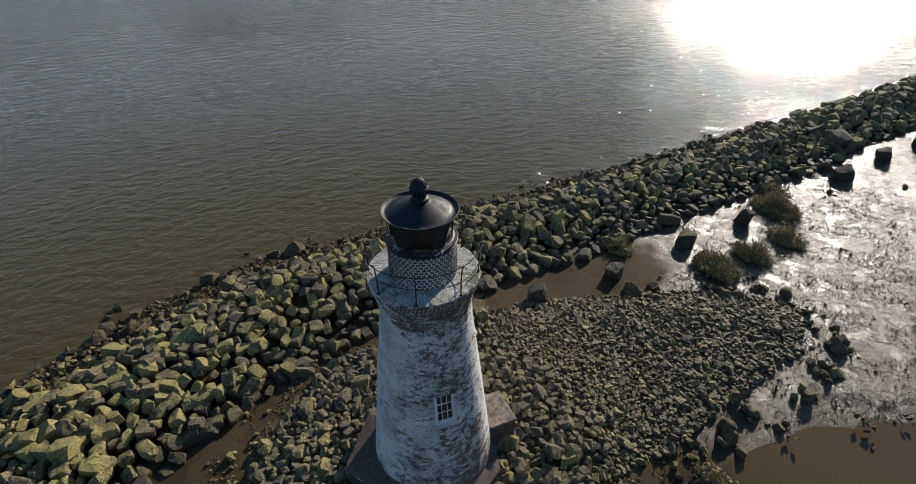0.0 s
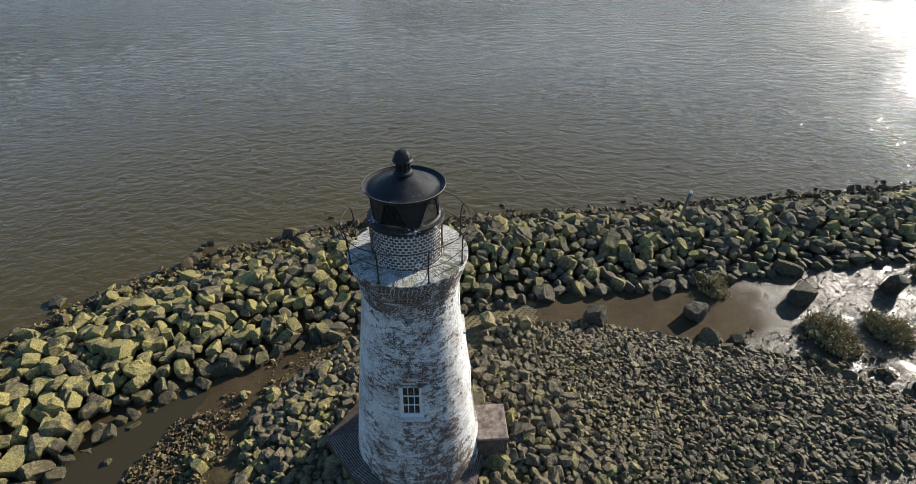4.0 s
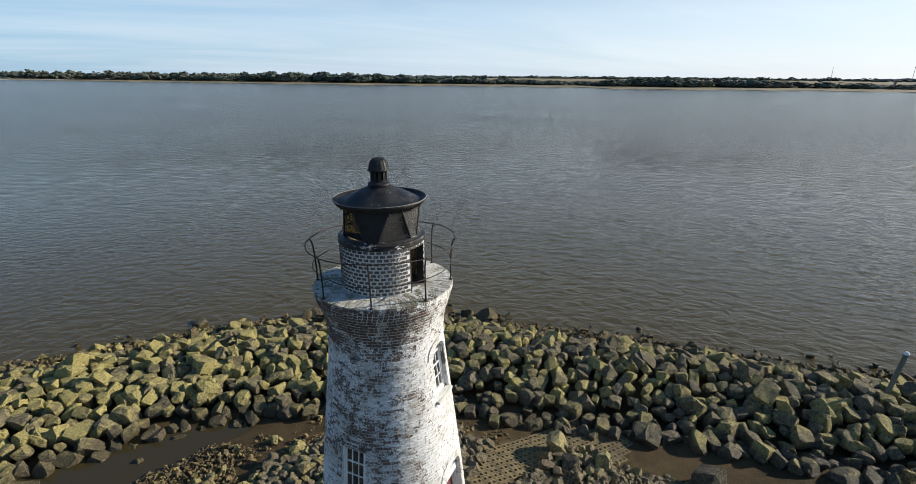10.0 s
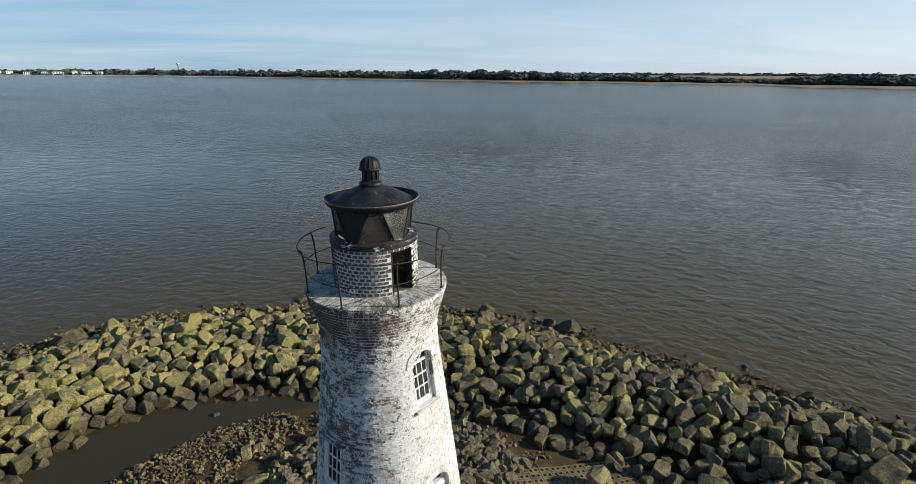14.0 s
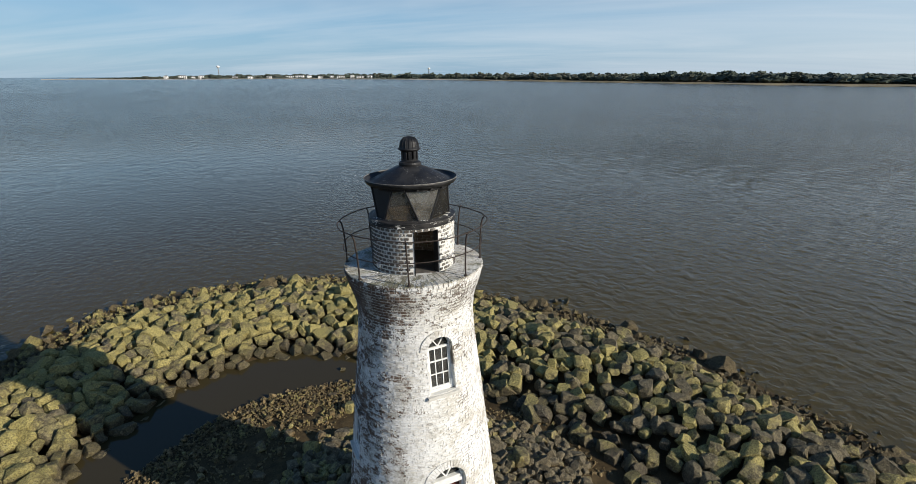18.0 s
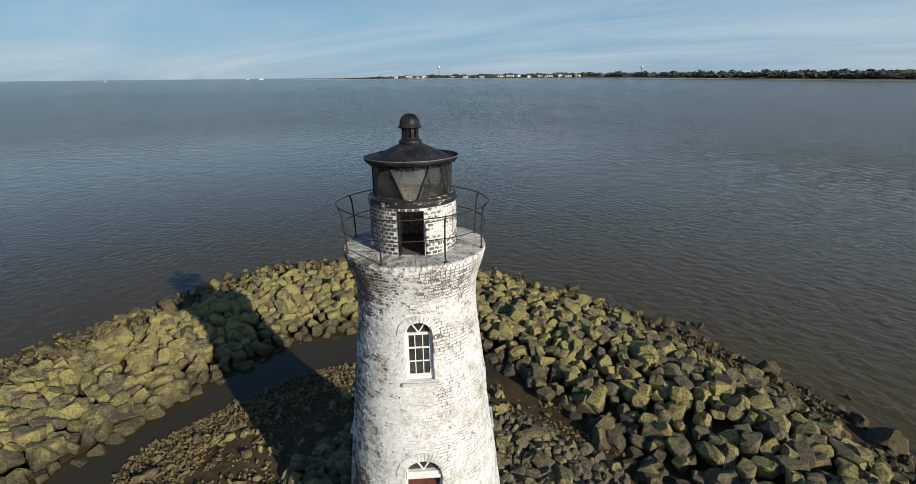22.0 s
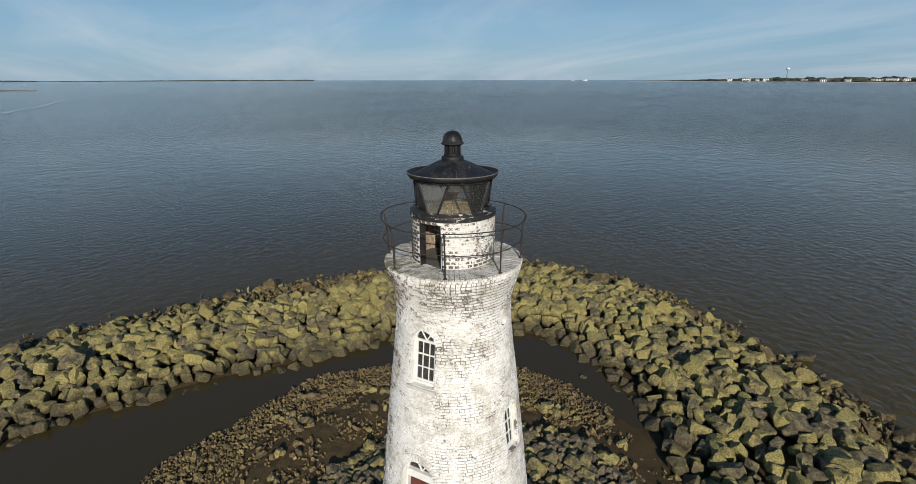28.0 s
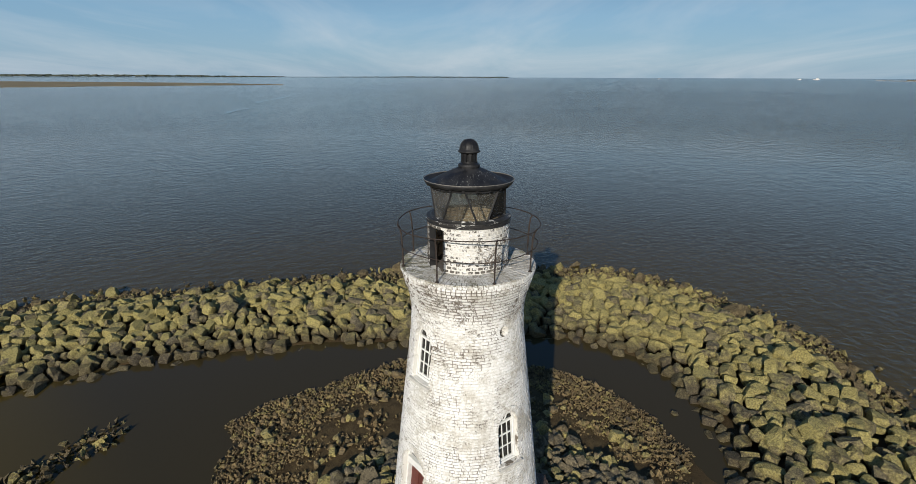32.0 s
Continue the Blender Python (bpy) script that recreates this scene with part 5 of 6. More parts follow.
for top, foot in BARS:
    part("glazing_bar", mesh_of("glazing_bar", *tube([lantern_at(foot, 0), lantern_at(top, 1)], 0.026, 6), M_IRON), parent=lantern)
for q in range(10):
    (t0, f0), (t1, f1) = BARS[q], BARS[(q + 1) % 10]
    if q == 9:
        t1, f1 = t1 + 360, f1 + 360
    mid = ((t0 + t1) / 2 + 180) % 360 - 180
    clear = not (-172 < mid < -158 or 115 < mid < 131)
    steps = 1
    v = []
    for rr in (LR, LR - 0.008):
        for f in (0, 1):
            for e in range(steps + 1):
                v.append(lantern_at((f0 + (f1 - f0) * e / steps) if f == 0 else (t0 + (t1 - t0) * e / steps), f, rr))
    m = steps + 1
    fs = []
    for e in range(steps):
        fs += [(e, e + 1, m + e + 1, m + e), (2 * m + e + 1, 2 * m + e, 3 * m + e, 3 * m + e + 1)]
    fs += [(0, m, 3 * m, 2 * m), (steps, 2 * m + steps, 3 * m + steps, m + steps)]
    part("pane" if clear else "panel", mesh_of("pane", v, fs, (M_SMOKED_GLASS if -136 < mid < -122 else M_GLINT_GLASS if -100 < mid < -86 else M_LANTERN_GLASS) if clear else M_IRON), parent=lantern, label="" if clear else "black iron panel")
part("head_ring", mesh_of("head_ring", *lathe([(0.90, L1 - 0.05), (1.015, L1 - 0.05), (1.03, L1 + 0.03), (0.90, L1 + 0.03)], 64, closed=True), M_IRON), parent=lantern)
for q in range(20):
    a = radians(18 * q + 5)
    part("bracket", mesh_of("bracket", *box(-0.03, 0.09, -0.025, 0.025, -0.05, 0.01), M_IRON), parent=lantern).matrix_local = \
        Matrix.Translation((1.0 * math.cos(a), 1.0 * math.sin(a), L1 + 0.035)) @ Matrix.Rotation(a, 4, "Z")
roof = part("roof", mesh_of("roof", *lathe([(0.20, 13.53), (0.30, 13.47), (0.42, 13.425), (0.58, 13.35), (0.75, 13.265), (0.92, 13.175), (1.02, 13.125), (1.06, 13.13), (1.11, 13.155), (1.158, 13.195), (1.172, 13.195), (1.155, 13.14), (1.115, 13.08),
    (1.05, 13.07), (0.90, 13.09), (0.6, 13.24), (0.20, 13.45)], 72, closed=True), M_ROOF, True), parent=lantern, label="conical black iron roof streaked with bird lime")
roof.data.polygons.foreach_set("use_smooth", np.ones(len(roof.data.polygons), dtype=bool))
part("rim", mesh_of("rim", *tube([(1.166 * math.cos(radians(5 * k)), 1.166 * math.sin(radians(5 * k)), 13.199) for k in range(72)], 0.011, 5, True), M_RIM), parent=roof, label="pale worn rolled edge")
vent = part("ventilator", mesh_of("ventilator", *lathe([(0.0, 13.48), (0.275, 13.48), (0.285, 13.52), (0.275, 13.565), (0.235, 13.585), (0.215, 13.60), (0.215, 13.64), (0.15, 13.645), (0.15, 13.85), (0.0, 13.85)], 32), M_IRON), parent=lantern)
for q in range(10):
    a = radians(36 * q)
    part("slat", mesh_of("slat", *box(0.15, 0.205, -0.038, 0.038, 13.64, 13.85), M_IRON), parent=vent).matrix_local = Matrix.Rotation(a, 4, "Z")
part("cap", mesh_of("cap", *lathe([(0.0, 13.84), (0.22, 13.84), (0.285, 13.875), (0.29, 13.90), (0.245, 13.915), (0.235, 13.98), (0.215, 14.06), (0.17, 14.13), (0.10, 14.18), (0.0, 14.20)], 32), M_IRON, True), parent=vent)
for q in range(16):
    a = radians(22.5 * q)
    pts = [((rr + 0.004) * math.cos(a), (rr + 0.004) * math.sin(a), zz) for rr, zz in ((0.245, 13.92), (0.235, 13.98), (0.215, 14.06), (0.17, 14.13), (0.10, 14.18))]
    part("rib", mesh_of("rib", *tube(pts, 0.006, 5), M_IRON), parent=vent)
# a grey bell-shaped lamp hangs from the roof on a short rod
lamp = part("hanging_lamp", mesh_of("hanging_lamp", *lathe([(0.0, 13.22), (0.05, 13.22), (0.06, 13.10), (0.15, 13.04), (0.17, 12.96), (0.17, 12.80), (0.23, 12.72), (0.23, 12.69), (0.0, 12.70)], 20), M_LAMP, True), parent=lantern, label="pale grey bell-shaped hanging lamp")
part("rod", mesh_of("rod", *lathe([(0.0, 13.20), (0.014, 13.20), (0.014, 13.46), (0.0, 13.46)], 8), M_IRON), parent=lamp)
SWELL = Matrix.Translation((0, 0, 7.5)) @ Matrix.Diagonal((1.02, 1.02, 1.022, 1)) @ Matrix.Translation((0, 0, -7.5))
lighthouse.matrix_world = Matrix.Translation((0.03, 0.035, 0)) @ Matrix.Translation(FINIAL) @ Vector((0, 0, 1)).rotation_difference(Vector((-LEAN.x, -LEAN.y, 14.2))).to_matrix().to_4x4() @ Matrix.Translation(-FINIAL) @ SWELL

# ---- the foreshore ----
r = random.Random(90)
BOULDER_SPOTS = [(8.2, -10.0, 1.5), (8.5, -16.0, 1.45), (9.6, -23.1, 1.6), (10.2, -29.5, 1.6), (12.3, -43.6, 1.75), (13.6, -51.2, 1.7), (14.2, -58.2, 2.0), (6.9, -4.6, 1.0), (0.8, 13.25, 0.6)]
big_meshes = [mesh_of_tris("boulder", *stone_shape(700 + k, 7, 1.05, 0.48, 0.055), M_LONE) for k in range(5)]
for k, (x, y, s) in enumerate(BOULDER_SPOTS):
    ob = new("boulder", big_meshes[k % 5])
    tagged(ob, "lone dark grey boulder standing on wet mud", "boulder", "lone boulders")
    ob.matrix_world = Matrix.Translation((x, y, float(terrain(x, y)) + s * 0.22)) @ Euler((r.uniform(-0.3, 0.3), r.uniform(-0.3, 0.3), r.uniform(0, 6.28))).to_matrix().to_4x4() @ Matrix.Diagonal((s * 0.86, s * 0.88, s * 0.92, 1))
ob = new("boulder", big_meshes[2])
tagged(ob, "lone oyster-crusted boulder in the shallows", "boulder", "lone boulders")
ob.matrix_world = Matrix.Translation((11.6, 21.4, 0.05)) @ Matrix.Diagonal((1.0, 0.9, 0.6, 1))


def speckled(name, test, box4, gap, size, spread, shapes, material, seed, label, sink=0.2, jitter=0.45, tilt=0.9, category="stones"):
    spots = scattered(test, *box4, gap, seed, jitter)
    return tagged(new(name, heap(name, shapes, settle(spots, size, spread, seed + 1, sink, tilt), material, seed + 2)), label, category, kind="stuff")


def fray(x, y, seed, size=2.5):
    return ripple(x, y, size, seed) * 1.3 + ripple(x, y, size / 2.7, seed + 1) * 0.7


# oysters: along the water's edge of the bank, and round the rim of the tower's islet
speckled("oyster_fringe", lambda x, y: inside(BERM, x, y) & (slope_of(x, y) > 0.74 - 0.08 * step(y, 2.0, 12.0)) & (slope_of(x, y) < 0.99 + 0.05 * fray(x, y, 51)) & (fray(x, y, 53, 4) > -0.35 - 2.0 * (0.97 - slope_of(x, y))),
         (-40, 26, -50, 31), 0.27, 0.34, 0.35, SHARDS, M_OYSTER, 55, "dark crust of oyster clumps at the waterline", 0.16, category="oysters")
speckled("oyster_rocks", lambda x, y: inside(BERM, x, y) & (slope_of(x, y) > 0.76 - 0.08 * step(y, 2.0, 12.0)) & (fray(x, y, 57, 3) > 0.25), (-40, 26, -50, 31), 0.8, 0.75, 0.3, COBBLES, M_OYSTER, 58, "low dark oyster-covered stones at the waterline", 0.28, category="oysters")


speckled("oyster_rocks", lambda x, y: ~inside(BERM, x, y) & (away(OUTER, x, y) < 1.0 + 0.9 * fray(x, y, 59, 5)) & ~inside(SEAWARD, x, y) & (fray(x, y, 56, 2.2) > 0.45) & (y > -45),
         (-40, 28, -45, 33), 0.36, 0.30, 0.4, CRUMBS, M_OYSTER, 84, "oyster clumps standing out in the shallow water", 0.05, category="oysters")


def islet(x, y):
    return signed(LAND, x, y) + 0.55 * ripple(x, y, 4.2, 8)


speckled("oyster_bed", lambda x, y: (islet(x, y) > -0.35) & (islet(x, y) < 2.6 + 1.4 * fray(x, y, 61)) & (y > -8) & (x < 3.0 + 0.8 * fray(x, y, 60)) & (signed(KNOLL, x, y) < 0.4) & (fray(x, y, 62, 1.6) > -0.75),
         (-15, 8, -8, 14), 0.115, 0.15, 0.40, SHARDS, M_SHELL, 63, "pale brown oyster bed at the rim of the islet", 0.12, category="oysters")
speckled("oyster_reef", lambda x, y: (np.abs(np.hypot((x + 15.3) / 1.0, (y + 9.6) / 1.0) * 0 + (x + 15.0) * 0.93 + (y + 9.8) * 0.36 + 0.35 * fray(x, y, 64, 3)) < 0.75) & (np.abs((y + 9.8) * 0.93 - (x + 15.0) * 0.36) < 2.6),
         (-20, -10, -16, -4), 0.16, 0.30, 0.3, SHARDS, M_OYSTER, 65, "dark oyster reef breaking the calm water", -0.9, category="oysters")
speckled("islet_pebbles", lambda x, y: (islet(x, y) > 0.9) & (y > -7) & (signed(KNOLL, x, y) < 0.6) & (x < 8.5) & (fray(x, y, 66, 2.2) > 0.0) & ~inside(MAT, x, y) & ~inside(BERM, x, y),
         (-14, 9.5, -8, 13), 0.19, 0.13, 0.45, CRUMBS, M_SHELL, 67, "scatter of small stones and shell on brown mud", 0.12)
speckled("islet_stones", lambda x, y: (islet(x, y) > 0.7) & (y > -6) & (signed(KNOLL, x, y) < 0.2) & (x < 7.5) & (fray(x, y, 69, 3.0) > 0.35) & ~((x > 4.5) & (y > 1.0)) & ~inside(BERM, x, y),
         (-14, 8, -7, 13), 0.55, 0.34, 0.3, COBBLES, M_COBBLE, 70, "loose grey stones on the islet", 0.14)
speckled("mat_stones", lambda x, y: (np.hypot(x - 7.3, (y + 4.9) * 0.8) < 1.25), (5, 9, -8, -2), 0.45, 0.55, 0.25, COBBLES, M_COBBLE, 72, "heap of loose stones on the concrete mat", 0.0)
# lumps and grit on the open mud
speckled("mud_lumps", lambda x, y: (signed(LAND, x, y) > 0.2) & (y < -8) & (signed(GRAVEL, x, y) < 0.2) & ~inside(BERM, x, y) & (fray(x, y, 73, 7) > 0.75) & ~((x > 6.4) & (y > -24)), (-12, 14, -70, -8), 0.85, 0.36, 0.45, COBBLES, M_OYSTER, 74, "dark oyster lumps on the open mud", 0.14)
speckled("mud_lumps", lambda x, y: (signed(GRAVEL, x, y) < 0.2) & (signed(GRAVEL, x, y) > -2.4) & (y < -9) & (fray(x, y, 75, 2.4) > 0.15) & ~((x > 6.6) & (y > -24)), (-6, 12, -27, -9), 0.42, 0.34, 0.4, COBBLES, M_OYSTER, 76, "dark oyster lumps at the rim of the rubble", 0.14)
speckled("mud_grit", lambda x, y: (signed(LAND, x, y) > -0.1) & (y < -7) & (y > -44) & (signed(GRAVEL, x, y) < 0.4) & ~inside(BERM, x, y) & (fray(x, y, 77, 5) > -0.15) & ~((x > 7.0) & (y > -23)), (-9, 14, -44, -7), 0.20, 0.075, 0.5, SHARDS, M_COBBLE, 78, "fine shell grit over glistening mud", 0.05)
speckled("reef_tufts", lambda x, y: (signed(LAND, x, y) < 0.3) & (x > -12) & (y < -9) & (y > -34) & (fray(x, y, 80, 3.4) > 0.75), (-12, -3, -34, -9), 0.30, 0.30, 0.4, SHARDS, M_OYSTER, 81, "small oyster clumps in the shallows", -0.7)


# concrete mat: pairs of cells cast as blocks on cables
def mat_block():
    """A flat block with two square holes through it."""
    xs, ys, h = (-0.245, -0.175, -0.055, 0.055, 0.175, 0.245), (-0.145, -0.065, 0.065, 0.145), 0.10
    verts, faces = [], []
    solid = {(i, j): not (j == 1 and i in (1, 3)) for i in range(5) for j in range(3)}
    for z in (0.0, h):
        verts += [(x, y, z) for y in ys for x in xs]

    def at(i, j, top):
        return i + 6 * j + (24 if top else 0)

    for (i, j), full in solid.items():
        if not full:
            continue
        faces.append((at(i, j, 1), at(i + 1, j, 1), at(i + 1, j + 1, 1), at(i, j + 1, 1)))
        for di, dj, p, q in ((0, -1, (i, j), (i + 1, j)), (0, 1, (i + 1, j + 1), (i, j + 1)), (-1, 0, (i, j + 1), (i, j)), (1, 0, (i + 1, j), (i + 1, j + 1))):
            if not solid.get((i + di, j + dj), False):
                faces.append((at(*p, 0), at(*q, 0), at(*q, 1), at(*p, 1)))
    return mesh_of("block", verts, faces, M_CONCRETE)


concrete_mat = thing("concrete_mat", "moss-yellow mat of hollow concrete blocks, partly silted", "concrete mat", kind="structure")
block_mesh = mat_block()
turn = radians(-38)
for i in range(-26, 27):
    for j in range(-26, 27):
        px, py = i * 0.51, j * 0.31
        x, y = 7.6 + px * math.cos(turn) - py * math.sin(turn), -3.0 + px * math.sin(turn) + py * math.cos(turn)
        if bool(inside(MAT, np.array(x), np.array(y))):
            zs = [float(terrain(x + dx, y + dy)) for dx, dy in ((0.2, 0), (-0.2, 0), (0, 0.2), (0, -0.2))]
            ob = new("block", block_mesh)
            ob.parent = concrete_mat
            n = Vector((zs[1] - zs[0], zs[3] - zs[2], 0.4)).normalized()
            ob.matrix_world = Matrix.Translation((x, y, sum(zs) / 4 - 0.035 - 0.085 * max(0, (-y - 5.0) / 2.3))) @ Vector((0, 0, 1)).rotation_difference(n).to_matrix().to_4x4() @ Matrix.Rotation(turn, 4, "Z")

# channel marker post on the bank
marker = thing("marker_post", "leaning grey timber channel post with a pale cap", "post", pose(16.9, -18.3, 0.55, 7, 1, 0))
part("shaft", mesh_of("shaft", *lathe([(0.0, 0.0), (0.115, 0.0), (0.11, 1.6), (0.105, 3.15), (0.0, 3.15)], 14), M_POST), parent=marker)
part("cap", mesh_of("cap", *lathe([(0.0, 3.14), (0.13, 3.14), (0.135, 3.20), (0.06, 3.30), (0.0, 3.31)], 14), M_CAP), parent=marker)


# low marsh shrubs on the mud
def shrub(x, y, wide, tall, seed):
    rr = random.Random(seed)
    vs, ts, k = [], [], 0
    base = float(terrain(x, y))
    ob = thing("marsh_shrub", "dense brown-green clump of dry marsh shrub on mud", "shrub", Matrix.Translation((x, y, base)), "marsh shrubs")
    for _ in range(int(380 * wide * wide)):
        a, d = rr.uniform(0, 6.28), wide * rr.random() ** 0.62
        edge = max(0.05, 1 - (d / wide / (0.8 + 0.25 * math.sin(3 * a + x))) ** 2)
        px, py = d * math.cos(a), d * math.sin(a) * 0.75
        h = 1.3 * tall * (0.35 + 0.65 * edge) * rr.uniform(0.35, 1.2) * (0.75 + 0.35 * math.sin(px * 3.1 + x) * math.sin(py * 2.7 + y))
        lx, ly, t = rr.gauss(0, 0.22) * h + 0.25 * px / wide, rr.gauss(0, 0.22) * h + 0.25 * py / wide, rr.uniform(0, 3.14)
        wx, wy = 0.016 * math.cos(t), 0.016 * math.sin(t)
        mid = Vector((px + lx * 0.4, py + ly * 0.4, h * 0.6))
        vs.append([(px - wx, py - wy, -0.05), (px + wx, py + wy, -0.05), (mid.x + wx, mid.y + wy, mid.z), (mid.x - wx, mid.y - wy, mid.z), (px + lx, py + ly, h)])
        ts.append(np.array([(0, 1, 2), (0, 2, 3), (3, 2, 4)]) + k)
        k += 5
        for _ in range(3):
            f = rr.uniform(0.35, 1.0)
            c = Vector((px + lx * f, py + ly * f, h * f))
            e = [c + Vector((rr.gauss(0, 0.06), rr.gauss(0, 0.06), rr.gauss(0, 0.05))) for _ in range(3)]
            vs.append([tuple(q) for q in e])
            ts.append(np.array([(0, 1, 2)]) + k)
            k += 3
    part("foliage", mesh_of_tris("foliage", np.concatenate([np.array(q) for q in vs]), np.concatenate(ts), M_SHRUB), parent=ob)


for k, (x, y, wide, tall) in enumerate(((6.3, -22.7, 1.55, 1.35), (6.6, -26.3, 1.35, 1.25), (7.0, -30.2, 1.3, 1.0), (10.6, -33.4, 1.9, 1.35), (10.9, -18.2, 1.05, 1.2), (-5.6, -10.9, 0.95, 0.85), (12.4, -35.5, 1.2, 1.0))):
    shrub(x, y, wide, tall, 400 + k)

# ---- the far shores ----
SHORE = [(101, 2900, 3), (97, 2700, 8), (93, 2550, 20), (88, 2500, 30), (80, 2350, 34), (72, 2000, 36), (64, 1600, 34), (56, 1300, 32), (48, 1130, 31), (42, 1030, 31), (37, 980, 34), (33, 930, 31),
         (28, 900, 26), (22, 880, 20), (16, 870, 18), (12, 850, 13), (7, 830, 13), (5, 800, 21), (1, 790, 23), (-3, 800, 20), (-9, 850, 21), (-15, 880, 15), (-21, 880, 11), (-27, 850, 11), (-34, 870, 13)]
SH_A, SH_D, SH_H = (np.array([row[k] for row in SHORE][::-1], dtype=float) for k in range(3))


def shore_point(az, deep=0.0):
    d = float(np.interp(az, SH_A, SH_D)) + 12 * math.sin(az * 0.9) + 4 * math.sin(az * 2.3) + deep
    return d * math.cos(radians(az)), d * math.sin(radians(az))


def shore_strip(name, a0, a1, deep0, deep1, z0, z1, material, label):
    vs, fs, n = [], [], int(abs(a1 - a0) * 3)
    for k in range(n + 1):
        az = a0 + (a1 - a0) * k / n
        w = min(1.0, 6 * min(k, n - k) / n + 0.05)
        vs += [(*shore_point(az, deep0), -1.0), (*shore_point(az, deep0 + 3), z0), (*shore_point(az, deep0 + 3 + (deep1 - deep0) * w), z1), (*shore_point(az, deep0 + 6 + (deep1 - deep0) * w), -1.0)]
    for k in range(n):
        for q in range(3):
            fs.append((4 * k + q, 4 * k + 4 + q, 4 * k + 5 + q, 4 * k + 1 + q))
    tagged(new(name, mesh_of(name, vs, fs, material)), label, "shore", kind="structure")


shore_strip("beach", 101, 58, -60, 60, 0.5, 2.0, M_SAND, "far pale beach")
shore_strip("marsh_bank", 62, -34, -70, 130, 0.5, 1.6, M_MARSH, "far band of tawny marsh grass")
shore_strip("backdrop_land", 99, -34, 95, 1500, 1.5, 4.0, M_MARSH, "low far land behind the shore")


def far_woods(name, a0, a1, per_degree, seed, label, deep=(110, 330), off=None, tall=None):
    """A belt of trees: each one a heap of ragged leaf clumps, low at its rim and domed on top."""
    rr = random.Random(seed)
    mats = []
    for _ in range(int(abs(a1 - a0) * per_degree * 1.1)):
        az = rr.uniform(a0, a1)
        d = off or float(np.interp(az, SH_A, SH_D))
        h = (tall or float(np.interp(az, SH_A, SH_H))) * (0.70 + 0.08 * math.sin(az * 2.3 + 1) + 0.08 * math.sin(az * 7.1)) * rr.choice((rr.uniform(0.65, 0.85), rr.uniform(0.75, 0.95), rr.uniform(0.85, 1.0)))
        if off:
            far = off + rr.uniform(*deep)
            x, y = far * math.cos(radians(az)), far * math.sin(radians(az))
        else:
            x, y = shore_point(az, rr.uniform(*deep) * d / 2000)
        h = min(h, 9.0 * rr.uniform(0.6, 1.1)) if deep[1] < 100 else h
        w = rr.uniform(15, 26) * max(0.85, d / 1800)
        mats.append(Matrix.Translation((x, y, h * 0.42)) @ Matrix.Rotation(rr.uniform(0, 6.28), 4, "Z") @ Matrix.Diagonal((w * 1.1, w, h * 0.98, 1)))
        for k in range(3):
            a, f, size = rr.uniform(0, 6.28), rr.uniform(0.2, 1.0), w * rr.uniform(0.40, 0.62)
            out = w * 0.40 * rr.uniform(0.3, 1.0)
            mats.append(Matrix.Translation((x + out * math.cos(a), y + out * math.sin(a), h * (0.30 + 0.48 * f))) @ Matrix.Rotation(rr.uniform(0, 6.28), 4, "Z") @ Matrix.Diagonal((size, size, h * 0.36, 1)))
    tagged(new(name, heap(name, CRUMBS, mats, M_WOODS, seed + 1)), label, "woods", kind="stuff")


far_woods("far_woods", 98, 36, 30, 501, "far dark green tree line behind the beach")
far_woods("far_woods", 93, 62, 4, 504, "low far scrub among the beach houses", (20, 70))
far_woods("far_woods", 37, -10, 34, 502, "far dark green tree line on the marsh shore")
far_woods("far_woods", -9, -34, 12, 503, "thin far trees by the bridge")
far_woods("far_woods", 40, -34, 14, 505, "faint tree line beyond the marsh", (0, 260), 2350, 26)

# low white houses behind the beach
r = random.Random(333)


def house_at(az, wide, tall, deep_back, floors, bays):
    x, y = shore_point(az, 55)
    ob = thing("house", "far white beach house with grey roof", "house", Matrix.Translation((x, y, 1.4)) @ Matrix.Rotation(radians(az + 90 + r.uniform(-20, 20)), 4, "Z"), "beach houses")
    part("wall", mesh_of("wall", *box(-wide / 2, wide / 2, -deep_back / 2, deep_back / 2, 0, tall), M_HOUSE), parent=ob)
    e, ridge = 0.6, tall + r.uniform(1.5, 3.0)
    v = [(-wide / 2 - e, -deep_back / 2 - e, tall), (wide / 2 + e, -deep_back / 2 - e, tall), (wide / 2 + e, deep_back / 2 + e, tall), (-wide / 2 - e, deep_back / 2 + e, tall), (-wide / 2 + 2, 0, ridge), (wide / 2 - 2, 0, ridge)]
    part("roof", mesh_of("roof", v, [(0, 1, 5, 4), (2, 3, 4, 5), (1, 2, 5), (3, 0, 4), (3, 2, 1, 0)], M_HROOF), parent=ob)
    for f in range(floors):
        for b in range(bays):
            s, z = -wide / 2 + wide * (b + 0.5) / bays, tall * (f + 0.5) / floors
            for face in (-1, 1):
                yy = face * (deep_back / 2 + 0.03)
                part("window", mesh_of("window", *box(s - wide / bays * 0.22, s + wide / bays * 0.22, yy - 0.06, yy + 0.06, z - 1.1, z + 1.1), M_HGLASS), parent=ob)


